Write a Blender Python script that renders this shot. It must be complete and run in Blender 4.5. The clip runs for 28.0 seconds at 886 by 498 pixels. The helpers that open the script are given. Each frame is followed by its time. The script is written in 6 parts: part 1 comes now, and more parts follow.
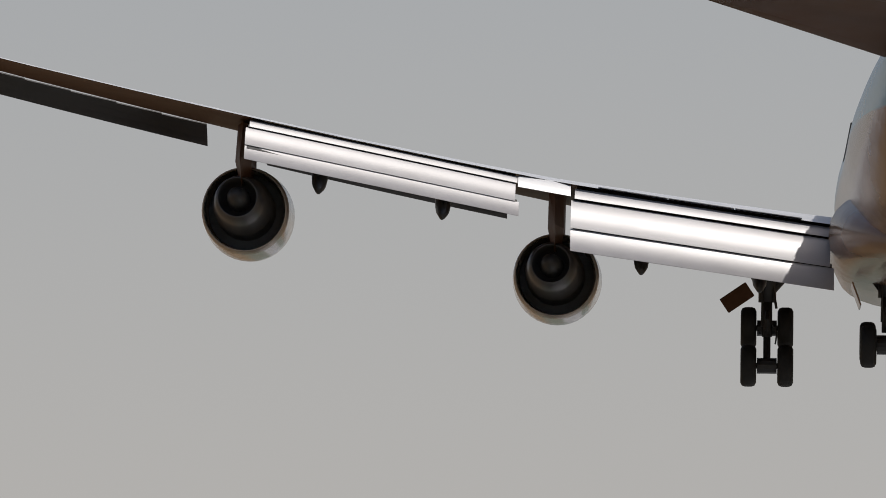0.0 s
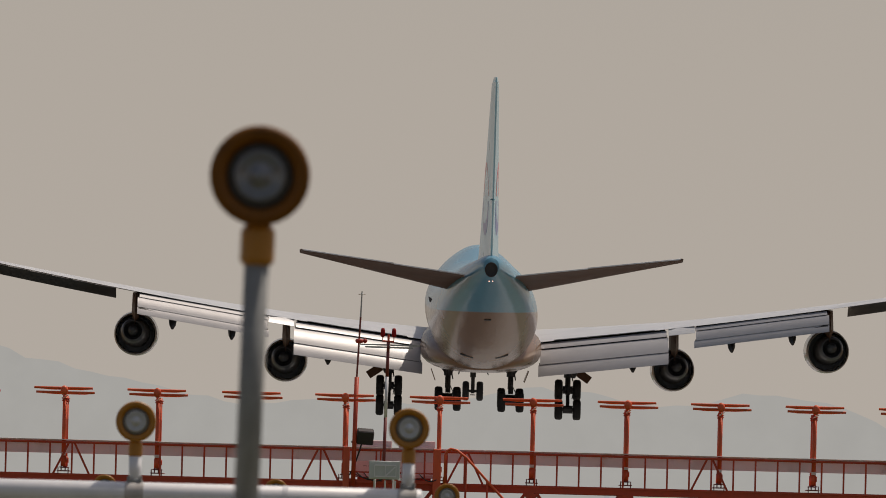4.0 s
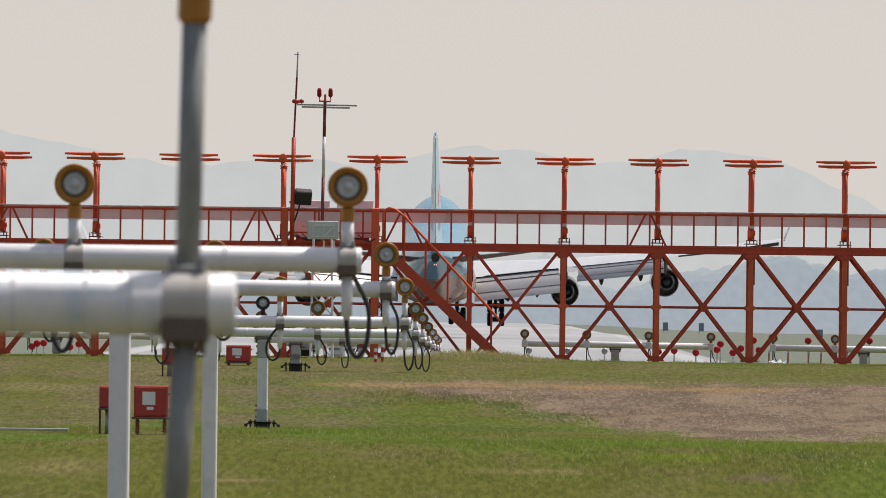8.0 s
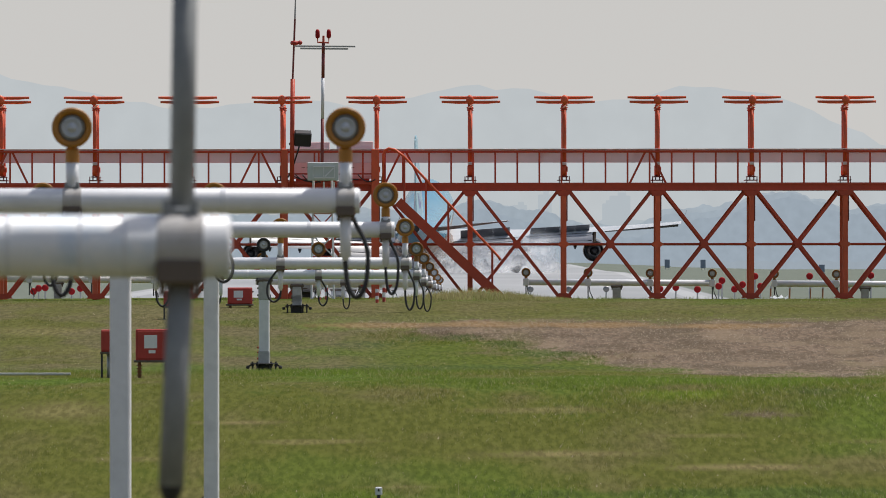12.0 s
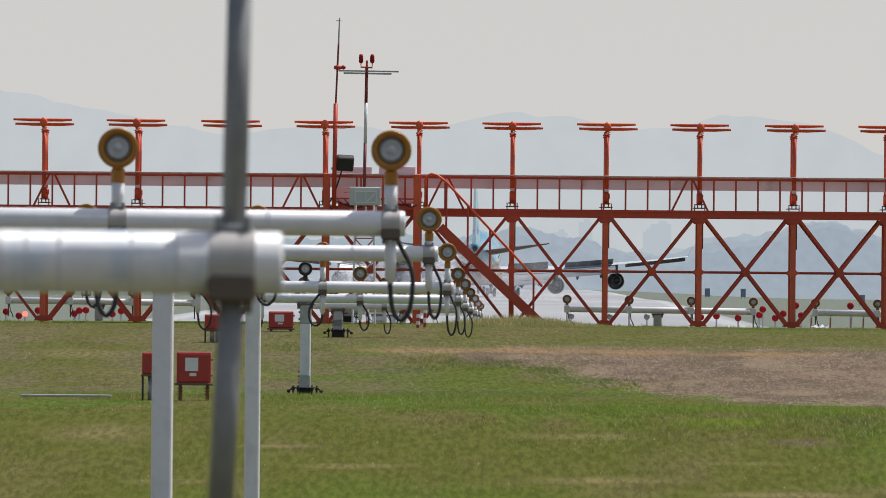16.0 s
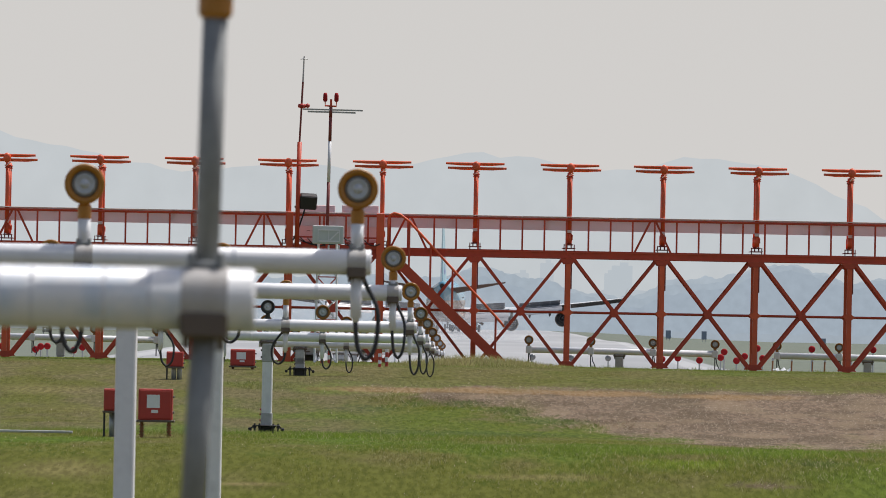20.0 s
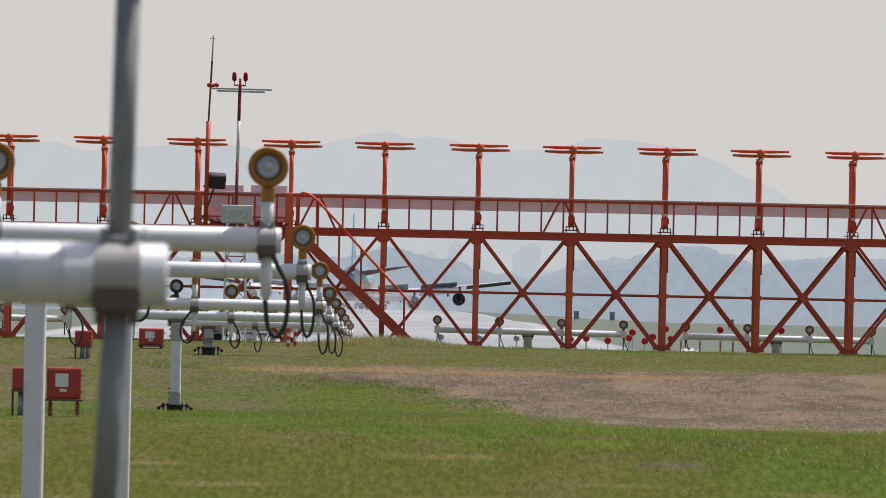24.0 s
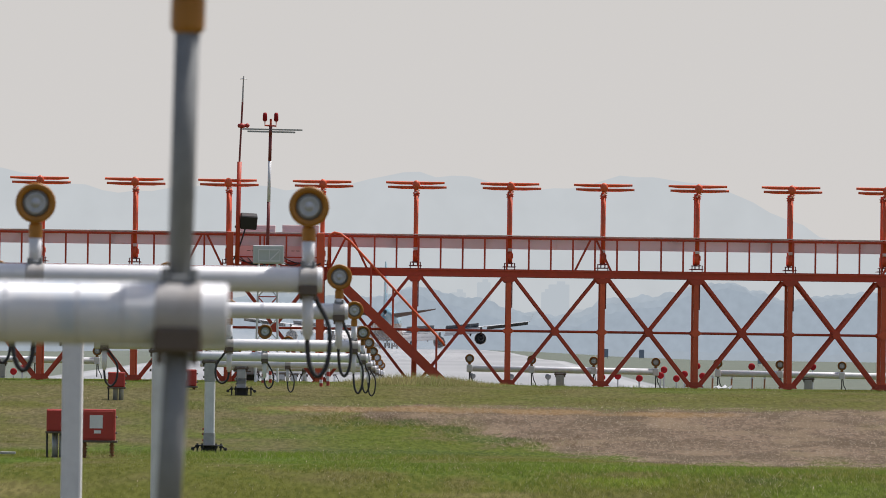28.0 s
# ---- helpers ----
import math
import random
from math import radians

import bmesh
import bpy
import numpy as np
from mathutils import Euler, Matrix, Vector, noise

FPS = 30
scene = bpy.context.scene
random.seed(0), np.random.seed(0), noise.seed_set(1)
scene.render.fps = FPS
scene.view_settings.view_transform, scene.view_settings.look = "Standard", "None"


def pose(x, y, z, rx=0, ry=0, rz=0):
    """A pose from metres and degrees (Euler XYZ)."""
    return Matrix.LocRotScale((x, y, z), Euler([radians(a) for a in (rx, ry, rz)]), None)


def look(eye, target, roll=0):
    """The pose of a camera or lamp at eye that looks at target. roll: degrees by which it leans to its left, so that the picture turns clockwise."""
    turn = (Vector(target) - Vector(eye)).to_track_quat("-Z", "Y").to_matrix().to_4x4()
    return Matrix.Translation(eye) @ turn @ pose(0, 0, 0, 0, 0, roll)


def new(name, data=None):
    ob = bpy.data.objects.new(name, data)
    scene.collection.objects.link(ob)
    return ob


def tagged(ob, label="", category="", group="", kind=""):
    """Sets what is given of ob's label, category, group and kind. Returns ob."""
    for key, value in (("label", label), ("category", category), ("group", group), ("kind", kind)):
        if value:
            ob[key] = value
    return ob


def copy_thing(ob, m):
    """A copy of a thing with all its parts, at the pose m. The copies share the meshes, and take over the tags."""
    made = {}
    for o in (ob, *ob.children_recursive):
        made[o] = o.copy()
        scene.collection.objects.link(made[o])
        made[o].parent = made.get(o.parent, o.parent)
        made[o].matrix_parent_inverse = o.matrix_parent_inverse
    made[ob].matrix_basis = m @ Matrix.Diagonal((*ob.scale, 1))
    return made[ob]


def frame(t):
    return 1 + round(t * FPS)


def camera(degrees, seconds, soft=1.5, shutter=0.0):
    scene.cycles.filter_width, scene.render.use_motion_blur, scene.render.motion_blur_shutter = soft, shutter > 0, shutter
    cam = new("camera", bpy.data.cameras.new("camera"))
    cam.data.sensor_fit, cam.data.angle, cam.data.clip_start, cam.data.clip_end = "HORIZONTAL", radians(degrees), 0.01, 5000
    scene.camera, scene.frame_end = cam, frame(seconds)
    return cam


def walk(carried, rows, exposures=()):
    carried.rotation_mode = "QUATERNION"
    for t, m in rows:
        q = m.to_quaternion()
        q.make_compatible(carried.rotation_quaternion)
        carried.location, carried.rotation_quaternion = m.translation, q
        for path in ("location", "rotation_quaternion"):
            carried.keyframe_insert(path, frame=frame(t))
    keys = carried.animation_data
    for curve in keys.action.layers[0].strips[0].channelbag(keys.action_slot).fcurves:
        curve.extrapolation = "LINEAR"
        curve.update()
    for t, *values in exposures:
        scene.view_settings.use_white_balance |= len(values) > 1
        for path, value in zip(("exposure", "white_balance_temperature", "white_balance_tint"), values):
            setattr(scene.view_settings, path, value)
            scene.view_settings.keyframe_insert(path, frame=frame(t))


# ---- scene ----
cam = camera(5.2812, 28.0, soft=0.85)
cam.data.dof.use_dof = True
cam.data.dof.focus_distance = 260.0
cam.data.dof.aperture_fstop = 22.0


def view(ex, ez, yaw, pitch, roll):
    """The camera's pose: yaw to the right of the runway heading, pitch up, roll clockwise."""
    a, b = radians(yaw), radians(pitch)
    eye = Vector((ex, 0.0, ez))
    return look(eye, eye + Vector((math.tan(a), 1.0, math.tan(b) / math.cos(a))), roll)


walk(cam, [(t, view(*v)) for t, *v in (
    (0.0, 0.027, 1.524, -3.5307, 5.3442, 2.086), (0.5, 0.027, 1.524, -3.1397, 4.3623, 1.888), (1.0, 0.027, 1.524, -2.3201, 3.918, 1.55),
    (1.5, 0.027, 1.524, -1.4758, 3.4975, 1.5), (2.0, 0.027, 1.524, -0.9454, 3.3199, 1.5), (2.5, 0.027, 1.524, -0.7682, 2.9884, 1.5),
    (4.5, 0.0261, 1.5239, -0.3628, 1.4843, 1.469), (5.0, 0.0242, 1.5199, -0.2761, 1.1493, 1.412), (5.5, 0.0202, 1.5195, -0.2411, 0.9976, 1.397),
    (6.0, 0.0215, 1.5214, -0.1918, 0.7413, 1.316), (6.5, 0.021, 1.5203, -0.2097, 0.4914, 1.59), (7.0, 0.0208, 1.5203, -0.1743, 0.3837, 1.664),
    (7.5, 0.0192, 1.518, -0.0847, 0.3829, 1.023), (8.0, 0.0208, 1.5141, -0.0609, 0.4354, 0.666), (8.5, 0.0162, 1.5181, -0.0579, 0.392, 0.3),
    (9.0, 0.0171, 1.518, -0.0217, 0.3449, 0.65), (9.5, 0.0105, 1.5167, 0.1055, 0.2228, 0.402), (10.0, 0.0151, 1.5156, 0.0975, 0.1445, 0.235),
    (10.5, 0.0201, 1.5112, 0.1123, 0.2599, 0.146), (11.0, 0.03, 1.5101, 0.0787, 0.2112, 0.247), (11.5, 0.0343, 1.5085, 0.0104, 0.1554, 0.276),
    (12.0, 0.0351, 1.5117, -0.0665, 0.0769, -0.046), (12.5, 0.0344, 1.5086, -0.1486, 0.0862, 0.23), (14.5, 0.0402, 1.4958, -0.17, 0.2073, -0.046),
    (15.0, 0.0339, 1.4931, -0.2437, 0.1495, 0.189), (15.5, 0.0274, 1.496, -0.2647, 0.1231, 0.296), (16.0, 0.0113, 1.4962, -0.3075, 0.2343, 0.512),
    (16.5, 0.0081, 1.4961, -0.263, 0.2736, 0.728), (17.0, -0.0024, 1.4982, -0.2443, 0.2056, 0.938), (17.5, -0.0091, 1.4952, -0.2037, 0.2439, 0.987),
    (18.0, -0.0062, 1.4961, -0.1598, 0.3139, 1.037), (18.5, -0.0078, 1.4958, -0.101, 0.3792, 0.921), (19.0, -0.009, 1.4948, -0.114, 0.4458, 0.958),
    (19.5, -0.0116, 1.496, -0.1269, 0.4566, 1.145), (20.0, -0.0121, 1.494, -0.0804, 0.4741, 1.07), (20.5, -0.0071, 1.4924, 0.0049, 0.5464, 1.196),
    (21.0, -0.0078, 1.4968, 0.0747, 0.5843, 1.224), (21.5, -0.0082, 1.4954, 0.1095, 0.4342, 1.133), (23.5, -0.0158, 1.4824, 0.3298, 0.3943, 1.437),
    (24.0, -0.0216, 1.484, 0.469, 0.3672, 1.201), (24.5, -0.0244, 1.4784, 0.518, 0.3606, 1.142), (25.0, -0.0322, 1.4774, 0.4168, 0.433, 0.865),
    (25.5, -0.0305, 1.4781, 0.384, 0.4854, 1.006), (26.0, -0.0386, 1.4769, 0.322, 0.4587, 0.889), (26.5, -0.0509, 1.4788, 0.2242, 0.4287, 0.56),
    (27.0, -0.064, 1.4789, 0.2822, 0.4651, 0.999), (27.5, -0.0702, 1.4775, 0.3313, 0.6162, 0.967), (28.0, -0.0886, 1.4795, 0.2964, 0.5974, 0.772)
)], exposures=[
    (0.0, -0.62, 6600, 11), (0.6, -0.68, 6900, 11), (1.0, -0.84, 7150, 13), (1.8, -0.76, 7250, 13), (2.5, -0.74, 7350, 13), (4.5, -0.80, 7350, 14), (5.0, -0.79, 7300, 14),
    (6.0, -0.52, 7150, 13), (7.0, -0.22, 6950, 13), (8.0, -0.10, 6850, 12), (10.0, -0.14, 6620, 11), (12.0, -0.24, 6480, 10), (15.0, -0.15, 6450, 10), (20.0, -0.14, 6500, 11), (28.0, -0.14, 6500, 12)])

# ---- sky and sun ----
SUN_AZ, SUN_EL = 54.0, 64.0          # to the right of the runway heading, above the horizon
world = bpy.data.worlds.new("sky")
world.use_nodes = True
scene.world = world
wn, wl = world.node_tree.nodes, world.node_tree.links
sky = wn.new("ShaderNodeTexSky")
sky.sky_type, sky.sun_disc = "NISHITA", False
sky.sun_elevation, sky.sun_rotation = radians(SUN_EL), radians(SUN_AZ)
sky.air_density, sky.dust_density, sky.ozone_density = 1.0, 4.0, 1.0
haze = wn.new("ShaderNodeMix")
haze.data_type = "RGBA"
way, up, low = wn.new("ShaderNodeTexCoord"), wn.new("ShaderNodeSeparateXYZ"), wn.new("ShaderNodeMapRange")
low.interpolation_type = "SMOOTHSTEP"
for key, v in (("From Min", 0.0), ("From Max", 0.33), ("To Min", 0.93), ("To Max", 0.10)):
    low.inputs[key].default_value = v
wl.new(way.outputs["Generated"], up.inputs[0])
wl.new(up.outputs[2], low.inputs["Value"])
wl.new(low.outputs[0], haze.inputs[0])
tone, lift = wn.new("ShaderNodeMix"), wn.new("ShaderNodeMapRange")
tone.data_type = "RGBA"
tone.inputs[6].default_value, tone.inputs[7].default_value = (7.50, 7.36, 7.12, 1), (7.0, 7.35, 7.75, 1)
lift.inputs["From Min"].default_value, lift.inputs["From Max"].default_value = 0.055, 0.15
wl.new(up.outputs[2], lift.inputs["Value"])
wl.new(lift.outputs[0], tone.inputs[0])
zenith, high = wn.new("ShaderNodeMix"), wn.new("ShaderNodeMapRange")
zenith.data_type = "RGBA"
zenith.inputs[7].default_value = (4.7, 6.8, 10.0, 1)
high.inputs["From Min"].default_value, high.inputs["From Max"].default_value = 0.16, 0.42
wl.new(up.outputs[2], high.inputs["Value"])
wl.new(high.outputs[0], zenith.inputs[0])
wl.new(tone.outputs[2], zenith.inputs[6])
wl.new(zenith.outputs[2], haze.inputs[7])
wl.new(sky.outputs[0], haze.inputs[6])
wl.new(haze.outputs[2], wn["Background"].inputs[0])
wn["Background"].inputs[1].default_value = 0.1
sun = new("sun", bpy.data.lights.new("sun", "SUN"))
sun.data.energy, sun.data.angle, sun.data.color = 4.3, radians(0.6), (1.0, 0.965, 0.915)
_a, _e = radians(SUN_AZ), radians(SUN_EL)
sun.matrix_world = look((0, 0, 50), (-math.sin(_a) * math.cos(_e), -math.cos(_a) * math.cos(_e), 50 - math.sin(_e)))


# ---- materials ----
def mat(name, col, rough=0.5, metal=0.0, vary=0.12, scale=6.0, dirt=0.15, dirt_scale=0.7, bump=0.0, coat=0.0, rnd=0.0, dirt_col=None):
    m = bpy.data.materials.new(name)
    m.use_nodes = True
    n, l = m.node_tree.nodes, m.node_tree.links
    b = n["Principled BSDF"]
    co = n.new("ShaderNodeTexCoord")
    fine, big = n.new("ShaderNodeTexNoise"), n.new("ShaderNodeTexNoise")
    fine.inputs["Scale"].default_value, fine.inputs["Detail"].default_value = scale, 6
    big.inputs["Scale"].default_value, big.inputs["Detail"].default_value = dirt_scale, 4
    l.new(co.outputs["Object"], fine.inputs["Vector"])
    l.new(co.outputs["Object"], big.inputs["Vector"])
    mix = n.new("ShaderNodeMix")
    mix.data_type = "RGBA"
    mix.inputs[6].default_value = (*[max(0, c * (1 - vary)) for c in col], 1)
    mix.inputs[7].default_value = (*[min(1, c * (1 + vary)) for c in col], 1)
    l.new(fine.outputs["Fac"], mix.inputs[0])
    out = mix.outputs[2]
    if dirt:
        ramp = n.new("ShaderNodeMapRange")
        ramp.inputs["From Min"].default_value, ramp.inputs["From Max"].default_value = 0.48, 0.78
        ramp.inputs["To Max"].default_value = dirt
        l.new(big.outputs["Fac"], ramp.inputs["Value"])
        mx = n.new("ShaderNodeMix")
        mx.data_type = "RGBA"
        mx.inputs[7].default_value = (*(dirt_col or [c * 0.35 + 0.02 for c in col]), 1)
        l.new(ramp.outputs[0], mx.inputs[0])
        l.new(out, mx.inputs[6])
        out = mx.outputs[2]
    if rnd:
        info, hsv, mr = n.new("ShaderNodeObjectInfo"), n.new("ShaderNodeHueSaturation"), n.new("ShaderNodeMapRange")
        mr.inputs["To Min"].default_value, mr.inputs["To Max"].default_value = 1 - rnd, 1 + rnd
        l.new(info.outputs["Random"], mr.inputs["Value"])
        l.new(mr.outputs[0], hsv.inputs["Value"])
        l.new(out, hsv.inputs["Color"])
        out = hsv.outputs[0]
    l.new(out, b.inputs["Base Color"])
    b.inputs["Metallic"].default_value = metal
    rr = n.new("ShaderNodeMapRange")
    rr.inputs["To Min"].default_value, rr.inputs["To Max"].default_value = max(0.03, rough - 0.08), min(1, rough + 0.08)
    l.new(fine.outputs["Fac"], rr.inputs["Value"])
    l.new(rr.outputs[0], b.inputs["Roughness"])
    b.inputs["Coat Weight"].default_value = coat
    if bump:
        bp = n.new("ShaderNodeBump")
        bp.inputs["Strength"].default_value, bp.inputs["Distance"].default_value = bump, 0.01
        l.new(fine.outputs["Fac"], bp.inputs["Height"])
        l.new(bp.outputs[0], b.inputs["Normal"])
    return m


def glow(name, col, strength):
    m = bpy.data.materials.new(name)
    m.use_nodes = True
    n, l = m.node_tree.nodes, m.node_tree.links
    n.remove(n["Principled BSDF"])
    e = n.new("ShaderNodeEmission")
    e.inputs[0].default_value, e.inputs[1].default_value = (*col, 1), strength
    l.new(e.outputs[0], n["Material Output"].inputs[0])
    return m


RED = mat("orange_red_paint", (0.72, 0.108, 0.036), 0.45, vary=0.14, scale=9, dirt=0.35, dirt_scale=1.3, rnd=0.10, dirt_col=(0.30, 0.06, 0.03))
TAPE = mat("greyed_pipe_wrap", (0.68, 0.69, 0.72), 0.5, vary=0.1, scale=30, dirt=0.4, dirt_scale=9)
DUCTPANEL = mat("translucent_pink_panel", (0.78, 0.70, 0.74), 0.6, vary=0.06, scale=2, dirt=0.2, dirt_scale=0.8)
_n, _l = DUCTPANEL.node_tree.nodes, DUCTPANEL.node_tree.links
_t, _m = _n.new("ShaderNodeBsdfTranslucent"), _n.new("ShaderNodeMixShader")
_t.inputs[0].default_value, _m.inputs[0].default_value = (0.80, 0.74, 0.79, 1), 0.45
_l.new(_n["Principled BSDF"].outputs[0], _m.inputs[1])
_l.new(_t.outputs[0], _m.inputs[2])
_l.new(_m.outputs[0], _n["Material Output"].inputs[0])
MAROON = mat("maroon_paint", (0.20, 0.035, 0.03), 0.5, vary=0.15, scale=9, dirt=0.3)
POLE = mat("dull_grey_pole", (0.275, 0.285, 0.285), 0.9, 0.0, vary=0.18, scale=40, dirt=0.4, dirt_scale=9)
SLEEVE = mat("clamp_sleeve_steel", (0.46, 0.44, 0.42), 0.5, 0.0, vary=0.15, scale=30, dirt=0.4, dirt_scale=12, dirt_col=(0.16, 0.11, 0.07))
RED_DARK = mat("weathered_red_paint", (0.54, 0.062, 0.024), 0.5, vary=0.18, scale=9, dirt=0.3, rnd=0.12)
PINK = mat("faded_pink_paint", (0.82, 0.68, 0.68), 0.6, vary=0.07, scale=3, dirt=0.2)
WHITE = mat("white_paint", (0.765, 0.77, 0.79), 0.42, vary=0.06, scale=14, dirt=0.45, dirt_scale=4.5, dirt_col=(0.50, 0.50, 0.53))
STAINED = mat("blue_stained_white_paint", (0.765, 0.77, 0.785), 0.38, vary=0.05, scale=14, dirt=0.85, dirt_scale=11, dirt_col=(0.42, 0.53, 0.66))
GALV = mat("galvanised_steel", (0.42, 0.43, 0.43), 0.5, 0.55, vary=0.2, scale=30, dirt=0.3, dirt_scale=5)
CLAMP = mat("brown_grey_clamp", (0.13, 0.10, 0.078), 0.6, 0.15, vary=0.2, scale=25, dirt=0.3, dirt_scale=8)
YELLOW = mat("ochre_yellow_enamel", (0.40, 0.165, 0.012), 0.42, vary=0.1, scale=30, dirt=0.35, dirt_scale=12, dirt_col=(0.16, 0.07, 0.015))
BLACK = mat("black_rubber", (0.022, 0.022, 0.024), 0.6, vary=0.2, scale=20, dirt=0.2, dirt_col=(0.06, 0.055, 0.05))
TYRE = mat("tyre_rubber", (0.012, 0.012, 0.013), 0.75, vary=0.2, scale=8, dirt=0.2, dirt_col=(0.03, 0.03, 0.03))
RUST = mat("orange_insulator_glaze", (0.26, 0.095, 0.025), 0.5, vary=0.25, scale=30, dirt=0.5, dirt_scale=15)
OCHRE_DEEP = mat("deep_ochre_enamel", (0.27, 0.105, 0.009), 0.45, vary=0.15, scale=30, dirt=0.5, dirt_scale=14, dirt_col=(0.07, 0.035, 0.012))
# nearest bar's lamps: ring and lens colours darkened for shade on their faces
OCHRE_SHADED = mat("shaded_ochre_enamel", (0.17, 0.062, 0.006), 0.5, vary=0.15, scale=30, dirt=0.5, dirt_scale=14, dirt_col=(0.05, 0.025, 0.010))
OCHRE_SHADED.node_tree.nodes["Principled BSDF"].inputs["Specular IOR Level"].default_value = 0.2
LENS_SHADED = mat("shaded_lens_glass", (0.17, 0.185, 0.21), 0.14, vary=0.2, scale=40, dirt=0.3, dirt_scale=18, coat=0.5)
LENS = mat("frosted_lens_glass", (0.50, 0.53, 0.56), 0.12, vary=0.1, scale=50, dirt=0.2, dirt_scale=20, coat=0.5)
RIMDARK = mat("dark_reflector_rim", (0.055, 0.052, 0.05), 0.4, 0.3, vary=0.2, scale=40)
RIM = mat("grey_reflector_rim", (0.22, 0.22, 0.215), 0.35, 0.6, vary=0.15, scale=40)
BOXRED = mat("red_cabinet_paint", (0.42, 0.035, 0.025), 0.45, vary=0.12, scale=12, dirt=0.3, dirt_scale=4, bump=0.1)
REDBALL = mat("red_lamp_cover", (0.32, 0.012, 0.014), 0.6, vary=0.1, scale=20)
REDBALL.node_tree.nodes["Principled BSDF"].inputs["Specular IOR Level"].default_value = 0.15
LABEL = mat("paper_label", (0.75, 0.76, 0.78), 0.6, vary=0.05, scale=20)
STUBBLE = mat("pale_stubble", (0.27, 0.215, 0.155), 0.8, vary=0.3, scale=14, dirt=0.4, dirt_scale=2)
# airliner
SKYBLUE = mat("light_blue_paint", (0.115, 0.292, 0.40), 0.42, vary=0.03, scale=0.8, dirt=0.10, dirt_scale=0.2)
SILVER = mat("grey_belly_paint", (0.25, 0.150, 0.092), 0.42, 0.1, vary=0.07, scale=1.5, dirt=0.32, dirt_scale=0.5, dirt_col=(0.26, 0.21, 0.17))
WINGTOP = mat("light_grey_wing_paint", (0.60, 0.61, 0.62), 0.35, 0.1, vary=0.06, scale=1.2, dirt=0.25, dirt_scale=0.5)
# wing grey with underside shade and brown ground light put into the colour
WINGLOW = mat("shaded_underside_brown", (0.105, 0.052, 0.031), 0.5, 0.0, vary=0.12, scale=1.0, dirt=0.35, dirt_scale=0.6)
FLAP = mat("brushed_flap_metal", (0.42, 0.415, 0.425), 0.40, 0.1, vary=0.05, scale=2.0, dirt=0.3, dirt_scale=0.9, dirt_col=(0.34, 0.32, 0.31))
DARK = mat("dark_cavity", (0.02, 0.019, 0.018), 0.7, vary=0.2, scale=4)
SPOIL = mat("spoiler_dark_grey", (0.13, 0.135, 0.15), 0.5, vary=0.1, scale=2)
NACELLE = mat("nacelle_paint", (0.44, 0.385, 0.345), 0.16, 0.3, vary=0.06, scale=2, dirt=0.2)
DUCT = mat("fan_duct_lining", (0.29, 0.325, 0.37), 0.4, 0.2, vary=0.2, scale=4)
HOT = mat("exhaust_metal", (0.098, 0.098, 0.104), 0.34, 0.4, vary=0.3, scale=3, dirt=0.4, dirt_scale=1.5)
# slat grey taken near black, standing in for shade under the wing
LEFLAP = mat("shaded_slat_grey", (0.040, 0.038, 0.040), 0.5, vary=0.15, scale=3, dirt=0.2)
FINPAINT = mat("fin_light_blue", (0.30, 0.53, 0.62), 0.3, vary=0.03, scale=0.6, dirt=0.08, dirt_scale=0.2, coat=0.2)
LOGORED = mat("emblem_red", (0.58, 0.10, 0.11), 0.3, vary=0.05)
LOGOBLUE = mat("emblem_blue", (0.11, 0.13, 0.34), 0.3, vary=0.05)


def livery():
    """Light blue above the belt line, grey below."""
    m = SKYBLUE.copy()
    m.name = "fuselage_paint"
    n, l = m.node_tree.nodes, m.node_tree.links
    b = n["Principled BSDF"]
    src = b.inputs["Base Color"].links[0].from_socket
    co, sep, r, mx = n.new("ShaderNodeTexCoord"), n.new("ShaderNodeSeparateXYZ"), n.new("ShaderNodeMapRange"), n.new("ShaderNodeMix")
    mx.data_type = "RGBA"
    l.new(co.outputs["Object"], sep.inputs[0])
    l.new(sep.outputs[2], r.inputs["Value"])
    for k, v in (("From Min", 5.62), ("From Max", 5.70)):
        r.inputs[k].default_value = v
    l.new(r.outputs[0], mx.inputs[0])
    mx.inputs[6].default_value = (0.25, 0.150, 0.092, 1)
    l.new(src, mx.inputs[7])
    l.new(mx.outputs[2], b.inputs["Base Color"])
    return m


FUSE = livery()
for _q in (FUSE, SILVER):
    # polished paint over skin panels that are not quite flat
    _n, _l = _q.node_tree.nodes, _q.node_tree.links
    _b, _t, _co, _mp, _bp = _n["Principled BSDF"], _n.new("ShaderNodeTexNoise"), _n.new("ShaderNodeTexCoord"), _n.new("ShaderNodeMapping"), _n.new("ShaderNodeBump")
    _l.remove(_b.inputs["Roughness"].links[0])
    _b.inputs["Roughness"].default_value, _b.inputs["Specular IOR Level"].default_value = 0.22, 0.36
    _t.inputs["Scale"].default_value, _t.inputs["Detail"].default_value = 1.3, 2.0
    _mp.inputs["Scale"].default_value = (1.0, 0.45, 1.0)
    _bp.inputs["Strength"].default_value, _bp.inputs["Distance"].default_value = 0.42, 0.08
    _l.new(_co.outputs["Object"], _mp.inputs[0])
    _l.new(_mp.outputs[0], _t.inputs["Vector"])
    _l.new(_t.outputs["Fac"], _bp.inputs["Height"])
    _l.new(_bp.outputs[0], _b.inputs["Normal"])
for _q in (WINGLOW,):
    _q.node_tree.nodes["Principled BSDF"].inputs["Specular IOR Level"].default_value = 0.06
POLE.node_tree.nodes["Principled BSDF"].inputs["Specular IOR Level"].default_value = 0.12
STRUT = mat("gear_steel", (0.045, 0.045, 0.047), 0.5, 0.3, vary=0.2, scale=6)


